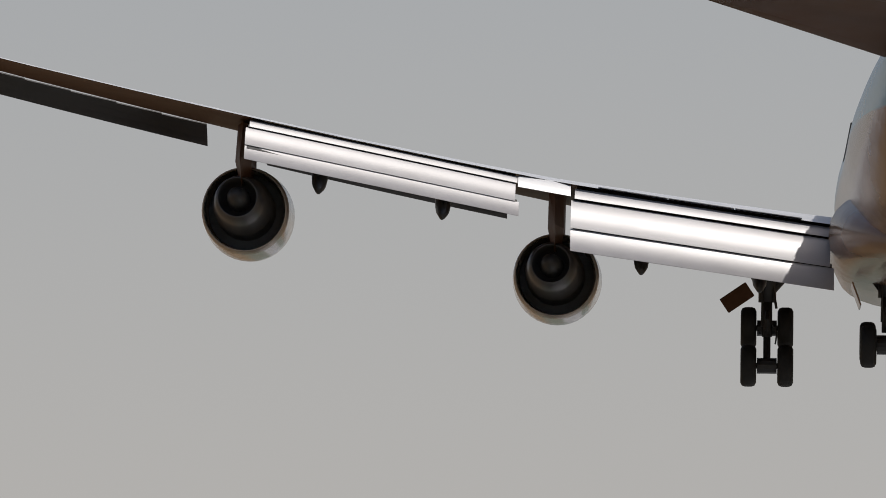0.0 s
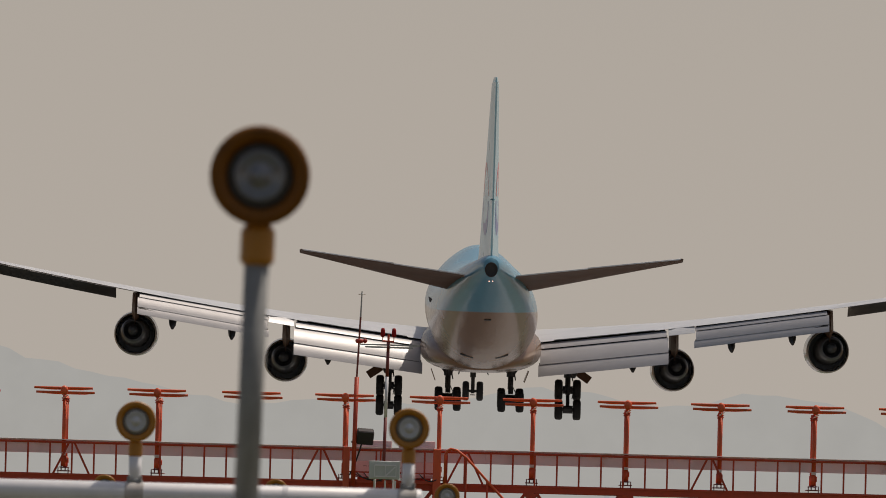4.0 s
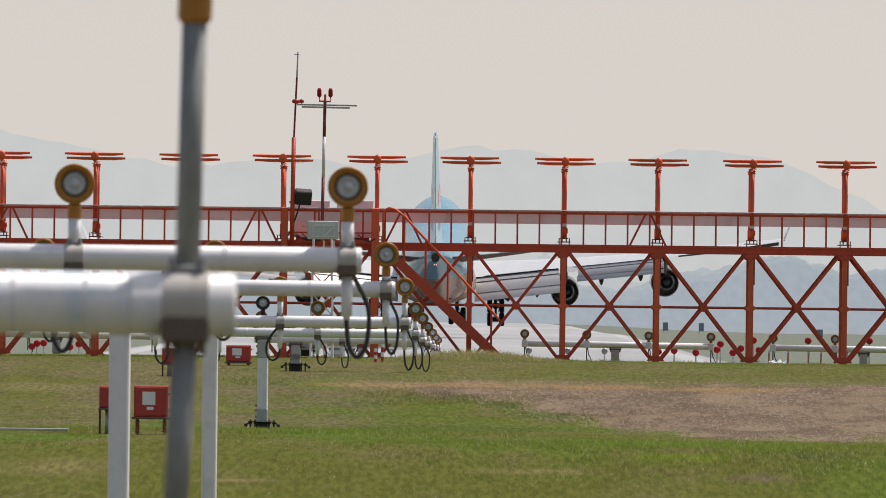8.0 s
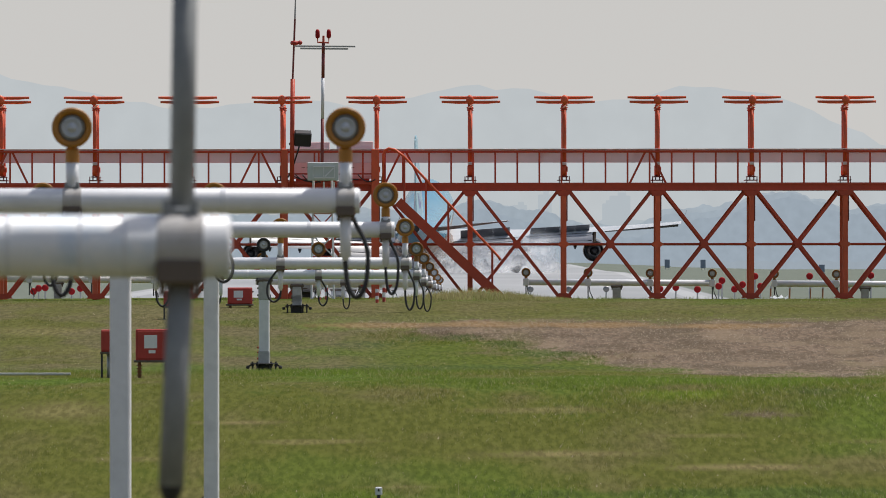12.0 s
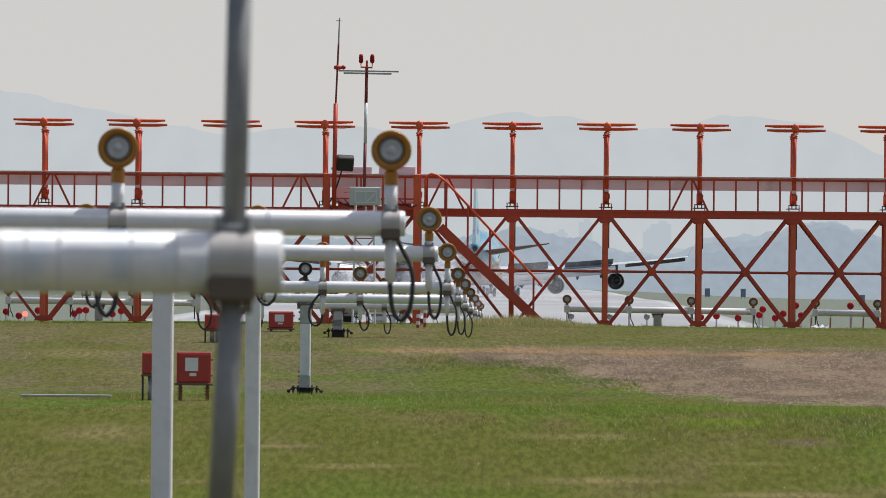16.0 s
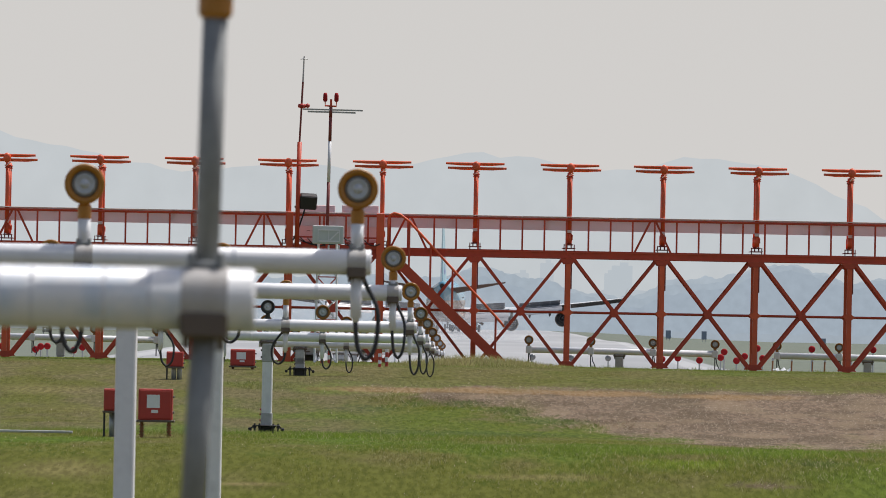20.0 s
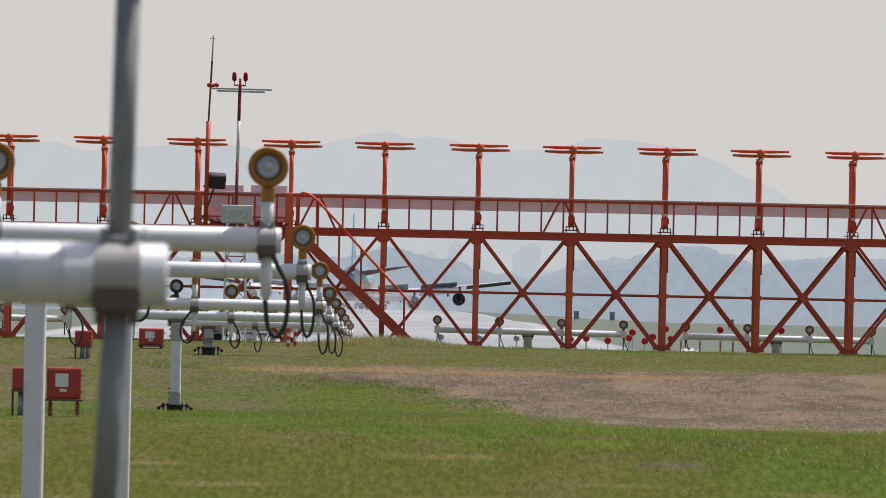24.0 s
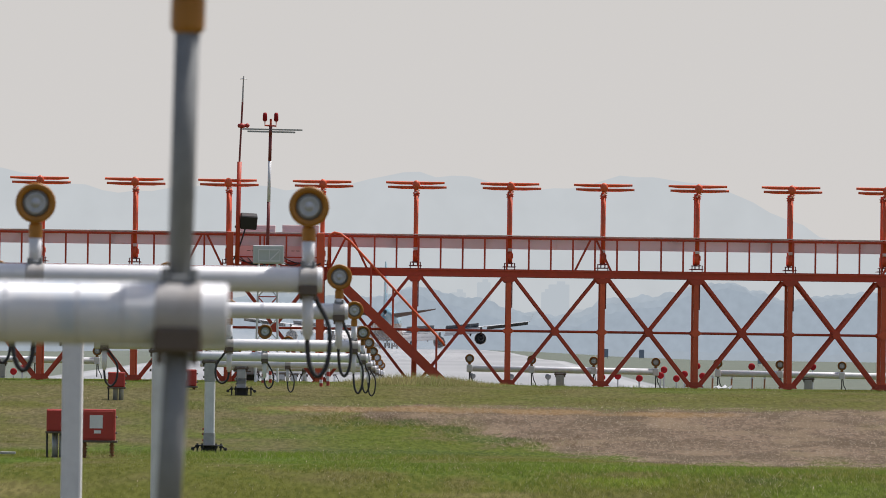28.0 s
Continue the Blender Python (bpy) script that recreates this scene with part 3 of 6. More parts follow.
    while count < 6500:
        y = 106 + 84 * rng.random()
        half = y * 0.062 + 0.6
        x = rng.uniform(-half, half) - 0.3
        edge = 160.5 - 4.7 * min(5.2, max(0.0, x + 0.8))
        if not (edge - 1 < y < 164.5 and x > -1.6) and rng.random() < 0.965:
            continue
        tuft(x, y, 0.022, 1, 0.03, 1.0, 1.3)
        count += 1
    for _ in range(40):
        tuft(rng.normal(4.9, 0.4), rng.normal(123.5, 0.7), 0.035, 1, 0.03, 1.2, 1.4)
    lay("stubble", STUBBLE, "pale dry stubble standing on the bare soil")


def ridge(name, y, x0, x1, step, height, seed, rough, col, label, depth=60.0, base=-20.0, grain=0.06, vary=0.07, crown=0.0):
    """A far ridge line with an uneven top, in one glowing tone that holds the haze."""
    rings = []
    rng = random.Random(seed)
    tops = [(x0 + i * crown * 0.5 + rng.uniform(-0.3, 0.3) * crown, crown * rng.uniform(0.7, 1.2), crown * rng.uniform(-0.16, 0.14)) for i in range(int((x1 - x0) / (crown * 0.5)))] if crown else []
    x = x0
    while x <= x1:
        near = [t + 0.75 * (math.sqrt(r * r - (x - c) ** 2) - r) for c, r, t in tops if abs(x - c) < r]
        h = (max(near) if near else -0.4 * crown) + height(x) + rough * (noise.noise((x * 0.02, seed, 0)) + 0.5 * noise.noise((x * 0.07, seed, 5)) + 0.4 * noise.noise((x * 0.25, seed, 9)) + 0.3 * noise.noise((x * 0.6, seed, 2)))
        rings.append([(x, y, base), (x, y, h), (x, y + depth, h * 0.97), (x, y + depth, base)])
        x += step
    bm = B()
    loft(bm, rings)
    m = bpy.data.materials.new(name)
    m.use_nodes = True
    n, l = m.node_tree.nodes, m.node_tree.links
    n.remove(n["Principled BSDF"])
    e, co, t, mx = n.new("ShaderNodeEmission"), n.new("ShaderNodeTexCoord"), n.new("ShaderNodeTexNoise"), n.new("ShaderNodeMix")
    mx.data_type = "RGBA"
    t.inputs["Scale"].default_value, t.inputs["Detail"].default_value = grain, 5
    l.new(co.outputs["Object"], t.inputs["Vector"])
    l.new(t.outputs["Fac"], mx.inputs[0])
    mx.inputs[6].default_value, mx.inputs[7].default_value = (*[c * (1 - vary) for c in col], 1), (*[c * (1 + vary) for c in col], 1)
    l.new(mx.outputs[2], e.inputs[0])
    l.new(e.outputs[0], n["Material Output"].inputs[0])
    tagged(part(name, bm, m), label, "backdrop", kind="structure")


def gauss(x, c, w):
    return math.exp(-((x - c) / w) ** 2)


def build_backdrop():
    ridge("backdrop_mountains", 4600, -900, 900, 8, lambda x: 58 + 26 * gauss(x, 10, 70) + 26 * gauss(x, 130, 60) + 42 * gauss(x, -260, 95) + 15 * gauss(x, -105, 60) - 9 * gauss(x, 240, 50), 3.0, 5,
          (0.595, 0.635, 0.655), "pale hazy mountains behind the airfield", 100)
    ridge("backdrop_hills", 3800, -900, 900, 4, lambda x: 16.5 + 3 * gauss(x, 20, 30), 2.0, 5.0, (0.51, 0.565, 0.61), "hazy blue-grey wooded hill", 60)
    # far tower blocks above the trees, haze put into their glowing colour
    for k, (x, w, z) in enumerate(((57.0, 7.0, 24.2), (52.5, 3.0, 21.5), (31.2, 4.6, 24.6), (22.5, 5.0, 21.0), (-26.0, 8.0, 19.0))):
        bm = B()
        box(bm, (x, 3300, z / 2), (w, 12, z), bev=0.2)
        box(bm, (x + w * 0.1, 3300, z + 0.5), (w * 0.4, 6, 1.2))
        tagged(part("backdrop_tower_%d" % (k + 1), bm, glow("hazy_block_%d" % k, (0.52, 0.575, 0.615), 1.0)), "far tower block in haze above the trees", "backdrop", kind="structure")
    tops = ((-400, 15), (-60, 15), (-30, 17), (-5, 16), (7, 19.4), (24, 16.4), (38, 12), (55, 11.5), (65, 15.6), (76, 16.8), (84, 18), (91, 21), (101, 21.9), (111, 19.3), (119, 17.2), (130, 18.2), (144, 19.6), (170, 17), (400, 16))

    def tree_top(x):
        for (a, p), (b, q) in zip(tops, tops[1:]):
            if a <= x <= b:
                return p + (q - p) * rise(a, b, x)
        return 15.0
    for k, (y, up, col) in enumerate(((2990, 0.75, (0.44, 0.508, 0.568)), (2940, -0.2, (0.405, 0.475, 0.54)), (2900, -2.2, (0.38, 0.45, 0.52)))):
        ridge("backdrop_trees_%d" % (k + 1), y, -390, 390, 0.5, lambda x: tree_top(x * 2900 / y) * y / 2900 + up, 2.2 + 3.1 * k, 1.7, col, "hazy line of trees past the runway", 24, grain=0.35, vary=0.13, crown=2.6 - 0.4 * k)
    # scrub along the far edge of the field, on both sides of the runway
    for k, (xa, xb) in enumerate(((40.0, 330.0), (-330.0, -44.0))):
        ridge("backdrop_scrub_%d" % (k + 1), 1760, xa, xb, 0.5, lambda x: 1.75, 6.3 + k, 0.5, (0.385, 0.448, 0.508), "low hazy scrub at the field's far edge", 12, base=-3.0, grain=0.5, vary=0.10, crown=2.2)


build_ground()
build_grass()
build_backdrop()


# ---- approach lights ----
def light_fixture(name, label, group, stem, stem_r, stem_mat, drop, ring=YELLOW, scale=1.0, cable=True, seed=0, long_drop=False, lens=LENS):
    """A lamp on a stem: its Empty stands at the beam's axis, the lamp faces -y."""
    e = thing(name, label, "runway light", group)
    s = scale
    h = stem
    bm = B()
    lathe(bm, [(0.0, 0.10 * s), (0.045 * s, 0.095 * s), (0.085 * s, 0.05 * s), (0.102 * s, 0.0), (0.105 * s, -0.028 * s), (0.099 * s, -0.037 * s), (0.074 * s, -0.032 * s), (0.069 * s, -0.006 * s)], (0, 0, h), 32)
    part("housing", bm, ring, e, smooth=True)
    bm = B()
    lathe(bm, [(0.070 * s, -0.008 * s), (0.069 * s, -0.016 * s), (0.055 * s, -0.010 * s)], (0, 0, h), 28)
    part("reflector_rim", bm, RIMDARK if lens is LENS_SHADED else RIM, e, "grey metal rim", smooth=True)
    bm = B()
    lathe(bm, [(0.056 * s, -0.012 * s), (0.054 * s, -0.022 * s), (0.047 * s, -0.026 * s), (0.044 * s, -0.021 * s), (0.034 * s, -0.028 * s), (0.031 * s, -0.023 * s), (0.019 * s, -0.031 * s), (0.016 * s, -0.038 * s), (0.0, -0.041 * s)], (0, 0, h), 28)
    part("lens", bm, lens, e, "frosted glass lens", smooth=True)
    bm = B()
    lathe(bm, [(0.030 * s, h - 0.185 * s), (0.036 * s, h - 0.175 * s), (0.036 * s, h - 0.115 * s), (0.026 * s, h - 0.098 * s)], (0, 0.02 * s, 0), 16, "z")
    part("collar", bm, YELLOW if ring is OCHRE_SHADED else ring, e, smooth=False)
    bm = B()
    lean = 0.0
    tube(bm, [(lean, 0.02 * s, 0.06), (0, 0.02 * s, h - 0.18 * s)], stem_r, 16)
    part("stem", bm, stem_mat, e, smooth=True)
    if drop:
        bm = B()
        tube(bm, [(-0.048, 0, 0), (0.048, 0, 0)], 0.0685, 28)
        part("clamp_sleeve", bm, SLEEVE, e, "grey clamp sleeve round the pipe", smooth=False)
        bm = B()
        box(bm, (0, 0, -0.054), (0.099, 0.140, 0.056), bev=0.008)
        part("clamp_block", bm, CLAMP, e, "dark brown bolted clamp")
        bm = B()
        box(bm, (0, 0.01, 0.072), (0.078, 0.07, 0.018), bev=0.005)
        for k in (-1, 1):
            tube(bm, [(0.03 * k, -0.02, 0.07), (0.03 * k, -0.02, 0.096)], 0.009, 6)
        part("clamp_plate", bm, POLE, e)
        for k in (-1, 1):
            for z0, z1 in ((-0.08, -0.105),):
                bm = B()
                tube(bm, [(0.036 * k, -0.03, z0), (0.036 * k, -0.03, z1)], 0.008, 6)
                part("bolt", bm, CLAMP, e)
        if not long_drop:
            bm = B()
            lathe(bm, [(0.0, -0.31), (0.017, -0.31), (0.017, -0.292), (0.028, -0.288), (0.030, -0.07)], (0, 0, 0), 14, "z")
            part("drop_tube", bm, WHITE, e, smooth=True)
        if cable:
            rng = random.Random(seed)
            w, d = 0.13 * rng.uniform(0.75, 1.2), 0.38 + rng.uniform(0.05, 0.11) + (0.06 if seed % 7 == 0 else 0.0)
            side = -1 if rng.random() < 0.3 else 1
            bm = B()
            g = d - 0.29
            pts = [Vector(p) for p in ((0, 0, -0.28), (0, 0, -0.33), (w * 0.13, 0, -0.29 - g * 0.75), (w * 0.5, 0, -d), (w * 0.88, 0, -0.29 - g * 0.7), (w, 0.01, -0.30), (w * 0.86, 0.02, -0.21), (w * 0.5, 0.03, -0.13), (0.03, 0.03, -0.07))]
            pts = [Vector((p.x * side, p.y, p.z)) for p in pts]
            fine = []
            for i in range(len(pts) - 1):
                a, b, c, dd = pts[max(i - 1, 0)], pts[i], pts[i + 1], pts[min(i + 2, len(pts) - 1)]
                for k in range(5):
                    u = k / 5
                    fine.append(0.5 * ((2 * b) + (c - a) * u + (2 * a - 5 * b + 4 * c - dd) * u * u + (3 * b - a - 3 * c + dd) * u ** 3))
            fine.append(pts[-1])
            tube(bm, fine, 0.0125, 8)
            part("cable", bm, BLACK, e, "looped black cable", smooth=True)
    return e


def support_pole(parent, x, y, z_top, r, material, foot=True):
    zg = ground_z(x, y)
    bm = B()
    box(bm, (x, y, (zg - 0.05 + z_top - 0.09) / 2), (2 * r, 2 * r, z_top - 0.04 - zg), Matrix.Rotation(radians(-4), 3, "Z"), bev=r * 0.16)
    part("support_pole", bm, material, parent)
    if y > 130:
        bm = B()
        box(bm, (x, y, z_top - 0.24), (2.2 * r, 2.2 * r, 0.26), Matrix.Rotation(radians(-4), 3, "Z"), bev=r * 0.16)
        part("head_sleeve", bm, GALV, parent, "galvanised sleeve at the head of the post")
    bm = B()
    box(bm, (x, y, z_top - 0.085), (0.25, 0.16, 0.035), bev=0.006)
    box(bm, (x, y, z_top - 0.125), (0.20, 0.12, 0.045), bev=0.006)
    for k in (-0.1, 0.1):
        tube(bm, [(x + k, y - 0.05, z_top - 0.15), (x + k, y - 0.05, z_top - 0.05)], 0.008, 6)
    part("saddle", bm, CLAMP, parent)
    if foot:
        bm = B()
        box(bm, (x, y, zg + 0.125), (0.40, 0.36, 0.018), bev=0.005)
        box(bm, (x, y, zg + 0.05), (0.17, 0.17, 0.14), bev=0.01)
        for i in (-0.17, -0.10, 0.10, 0.17):
            for j in (-0.15, 0.15):
                tube(bm, [(x + i, y + j, zg - 0.02), (x + i, y + j, zg + 0.155)], 0.011, 6)
                tube(bm, [(x + i, y + j, zg + 0.09), (x + i, y + j, zg + 0.112)], 0.022, 6)
        for i in (-0.235, 0.235):
            box(bm, (x + i, y - 0.12, zg + 0.075), (0.05, 0.05, 0.05), bev=0.012)
            bar(bm, (x + i, y - 0.12, zg + 0.08), (x + i * 0.7, y - 0.12, zg + 0.125), 0.02, 0.02)
        part("base_plate", bm, BLACK, parent, "dark bolted base plate")
        bm = B()
        box(bm, (x, y, zg + 0.19), (2.2 * r, 2.2 * r, 0.25), Matrix.Rotation(radians(-4), 3, "Z"), bev=r * 0.16)
        part("pole_sleeve", bm, GALV, parent)
        for z0 in (zg + 0.20, zg + 0.29, zg + 0.36, z_top - 0.20, z_top - 0.30):
            bm = B()
            tube(bm, [(x - 1.1 * r, y - 0.04, z0), (x - 1.1 * r - 0.022, y - 0.04, z0)], 0.015, 8)
            part("sleeve_bolt", bm, BOXRED if z0 < zg + 1 and 130 < y < 145 else CLAMP, parent)


SP = 1.414
BARS = [  # y, z of the beam, z of the lamps, x of the lamp at its right end, poles at x
    (20.0, 1.545, 2.317, -0.525, (-2.72,)), (49.7, 1.828, 2.207, -0.527, (-2.72,)), (79.3, 1.778, 2.064, -0.530, (-2.72,)), (109.0, 1.498, 1.905, -0.521, (-2.72,)),
    (138.8, 1.332, 1.698, -0.511, (-2.71,)), (168.5, 1.180, 1.570, -0.499, (-2.72,)), (198.2, 1.05, 1.410, -0.476, (-3.0,)), (227.9, 0.93, 1.255, -0.440, (-2.7,)), (257.6, 0.83, 1.09, -0.41, (-2.7,)), (287.0, 0.74, 0.97, -0.38, (-2.7,))]


def build_approach_lights():
    for k, (y, zb, zl, right, poles) in enumerate(BARS):
        bar_ob = thing("light_bar", "white painted pipe crossbar on poles over grass", "light bar", "approach light bars")
        bm = B()
        x0, x1 = right - 2 * SP - 0.12, right + (0.095 if k == 0 else 0.075)
        lathe(bm, [(0.060, 0.0), (0.066, 0.006), (0.066, x1 - x0 - 0.006), (0.060, x1 - x0)], (0, 0, 0), 28, "z")
        bmesh.ops.transform(bm, matrix=Matrix.Translation((x0, y, zb)) @ Matrix.Rotation(radians(90), 4, "Y"), verts=bm.verts)
        part("beam", bm, STAINED if k == 0 else WHITE, bar_ob, smooth=True)
        for xs in np.arange(x0 + 0.5, x1 - 0.2, 0.9):
            bm = B()
            tube(bm, [(xs, y, zb), (xs + 0.03, y, zb)], 0.0672, 28)
            part("pipe_joint", bm, STAINED if k == 0 else WHITE, bar_ob)
        if k == 0:
            for dx in [0.12 + 0.077 * i + 0.022 * math.sin(i * 2.3) for i in range(15) if i % 4 != 2]:
                bm = B()
                tube(bm, [(right - dx, y, zb), (right - dx - 0.009, y, zb)], 0.0664, 28)
                part("tape_band", bm, TAPE, bar_ob)
        for px in poles:
            support_pole(bar_ob, px, y, zb, 0.072 if y > 130 else 0.082, WHITE if k < 5 else GALV)
        for j in range(3):
            x = right - j * SP
            first = k == 0 and j == 0
            lab = "ochre round approach light on a grey pole, facing out" if k == 0 else "ochre round approach light on a white stem"
            e = light_fixture("approach_light", lab, "approach lights", zl - zb, 0.026 if k == 0 else 0.033, POLE if k == 0 else WHITE, True, cable=k > 0, seed=k * 7 + j, long_drop=first, ring=OCHRE_SHADED if k == 0 else OCHRE_DEEP if k > 3 else YELLOW, lens=LENS_SHADED if k == 0 else LENS)
            e.matrix_basis = pose(x - (0.009 if first else 0), y, zb, 0, 1.0 if first else 0, 0)
            if first:
                bm = B()
                tube(bm, [(0, 0, -0.08), (-0.012, 0, -0.50)], 0.026, 16)
                part("long_drop_tube", bm, POLE, e, "long grey transformer tube", smooth=True)
                bm = B()
                tube(bm, [(-0.012, 0, -0.50), (-0.0125, 0, -0.515), (-0.013, 0, -0.53)], [0.026, 0.022, 0.013], 14)
                tube(bm, [(-0.013, 0, -0.52), (-0.012, 0, -0.70), (0.02, 0, -1.6), (0.05, 0, -2.95)], 0.008, 8)
                part("lead", bm, BLACK, e, "black cable lead to the ground")
    # wide crossbar behind the array
    n = 0
    for s0 in (-13, -9, 0, 4, 8):
        ks = [s0 + i for i in range(4)]
        xs = [1.517 + 1.281 * q for q in ks]
        zs = [1.094 - 0.0066 * (x - 1.5) for x in xs]
        e = thing("crossbar", "long white crossbar of lights behind the red array", "light bar", "crossbar sections")
        bm = B()
        tube(bm, [(xs[0] - 0.06, 198.2, zs[0]), (xs[-1] + 0.06, 198.2, zs[-1])], 0.066, 16)
        part("beam", bm, WHITE, e, smooth=True)
        support_pole(e, (xs[1] + xs[2]) / 2 - 0.05, 198.2, (zs[1] + zs[2]) / 2, 0.075, GALV, False)
        for x, z in zip(xs, zs):
            n += 1
            f = light_fixture("approach_light", "small ochre crossbar light with a dark rim", "crossbar lights", 0.20, 0.018, CLAMP, False, ring=OCHRE_DEEP, scale=0.90)
            f.matrix_basis = pose(x, 198.2, z)
            bm = B()
            box(bm, (0, 0, 0), (0.12, 0.15, 0.15), bev=0.01)
            part("clamp", bm, WHITE, f)
            bm = B()
            tube(bm, [(0, -0.02, -0.05), (0, -0.02, -0.33)], 0.012, 6)
            tube(bm, [(0.02, 0, -0.06), (0.04, 0, -0.2), (0.09, 0, -0.3), (0.10, 0, -0.36)], 0.011, 6)
            part("cable", bm, BLACK, f)
    # low lights further down the field, on sticks
    def stick(x, y, z, r, material, label, cat, group):
        e = thing("field_marker", label, cat, group)
        g = ground_z(x, y)
        bm = B()
        lathe(bm, [(0, 0.06), (r * 0.7, 0.05), (r, 0.0), (r * 0.96, -0.03), (r * 0.7, -0.05), (0, -0.06)], (x, y, z), 20)
        part("lamp_head", bm, material, e, smooth=True)
        bm = B()
        tube(bm, [(x, y, g - 0.02), (x, y, z - r * 0.8)], 0.022, 8)
        part("stick", bm, GALV, e)
    for x, z in ((2.12, 0.73), (3.17, 0.71), (4.18, 0.70)):
        stick(x, 262.0, z + 0.016 * x, 0.085, RIM, "small grey field light on a stick in the grass", "field light", "far field lights")
    for x, y, z in ((7.34, 262, 0.88), (7.22, 261, 0.73), (7.90, 262, 0.76), (8.24, 262, 0.98), (7.68, 262, 0.64), (8.36, 261, 0.71), (5.65, 262, 0.68), (6.08, 262, 0.71), (6.67, 262, 0.65), (9.73, 262, 0.96), (11.4, 262, 0.95), (10.8, 262, 0.72),
                    (-12.43, 262, 0.99), (-11.44, 262, 0.90), (-11.30, 262, 0.98), (-11.12, 262, 0.99), (-10.40, 262, 0.88), (-10.16, 262, 0.96), (-12.95, 262, 0.85), (-13.3, 262, 0.97)):
        stick(x, y, z + 0.016 * x, 0.095, REDBALL, "round red end light on a thin stick", "runway light", "red end lights")
    # a lit red beacon
    e = thing("beacon", "lit red beacon low over the grass", "beacon")
    bm = B()
    lathe(bm, [(0, 0.07), (0.05, 0.055), (0.075, 0), (0.05, -0.055), (0, -0.07)], (-12.68, 260, 0.70), 20)
    part("lamp_head", bm, glow("red_beacon_light", (1.0, 0.12, 0.10), 3.0), e, smooth=True)
    bm = B()
    tube(bm, [(-12.68, 260, 0.66), (-12.68, 260, ground_z(-12.68, 260))], 0.03, 8)
    part("stick", bm, GALV, e)
    # a flashing light with a dark rim among the bars
    f = light_fixture("flashing_light", "dark-rimmed glass flashing light on a short pole", "", 0.40, 0.024, WHITE, False, ring=BLACK, scale=1.05)
    f.matrix_basis = pose(-2.94, 150, 1.38)
    bm = B()
    tube(bm, [(0, 0.02, 0.1), (0, 0.02, ground_z(-2.94, 150) - 1.40)], 0.03, 10)
    part("support_pole", bm, WHITE, f)


def cabinet(x, y, w, h, d, leg, label, face=True, rot=0):
    e = thing("junction_box", label, "electrical box", "red boxes in the grass", at=pose(x, y, ground_z(x, y), 0, 0, rot))
    bm = B()
    box(bm, (0, 0, leg + h / 2), (w, d, h), bev=0.012)
    part("body", bm, BOXRED, e)
    bm = B()
    box(bm, (0, -d / 2 - 0.006, leg + h / 2), (w * 0.9, 0.012, h * 0.88), bev=0.004)
    dr = part("door", bm, BOXRED, e)
    if face:
        bm = B()
        box(bm, (-w * 0.06, -d / 2 - 0.0145, leg + h * 0.60), (w * 0.38, 0.004, h * 0.42), bev=0.001)
        part("notice", bm, LABEL, dr, "pale paper notice")
        bm = B()
        box(bm, (-w * 0.02, -d / 2 - 0.0145, leg + h * 0.28), (w * 0.20, 0.004, h * 0.10), bev=0.001)
        part("name_plate", bm, LABEL, dr)
    for k in (0.25, 0.75):
        bm = B()
        box(bm, (w / 2 + 0.012, -d * 0.2, leg + h * k), (0.03, 0.03, 0.03), bev=0.004)
        part("latch", bm, RIM, e)
    bm = B()
    box(bm, (0, 0, leg - 0.012), (w * 1.12, d * 1.15, 0.03), bev=0.004)
    part("shelf", bm, CLAMP, e)
    if not face:
        bm = B()
        tube(bm, [(-w * 0.46, -d * 0.3, -0.03), (-w * 0.46, -d * 0.3, leg)], 0.014, 8)
        part("leg", bm, BLACK, e)
    for sx in (-1, 1) if face else ():
        bm = B()
        tube(bm, [(sx * w * 0.40, 0, -0.03), (sx * w * 0.40, 0, leg)], 0.025, 8)
        for i in range(4):
            tube(bm, [(sx * w * 0.40, 0, 0.03 + i * 0.045), (sx * w * 0.40, 0, 0.045 + i * 0.045)], 0.042, 10)
        part("leg", bm, RUST if face else CLAMP, e)


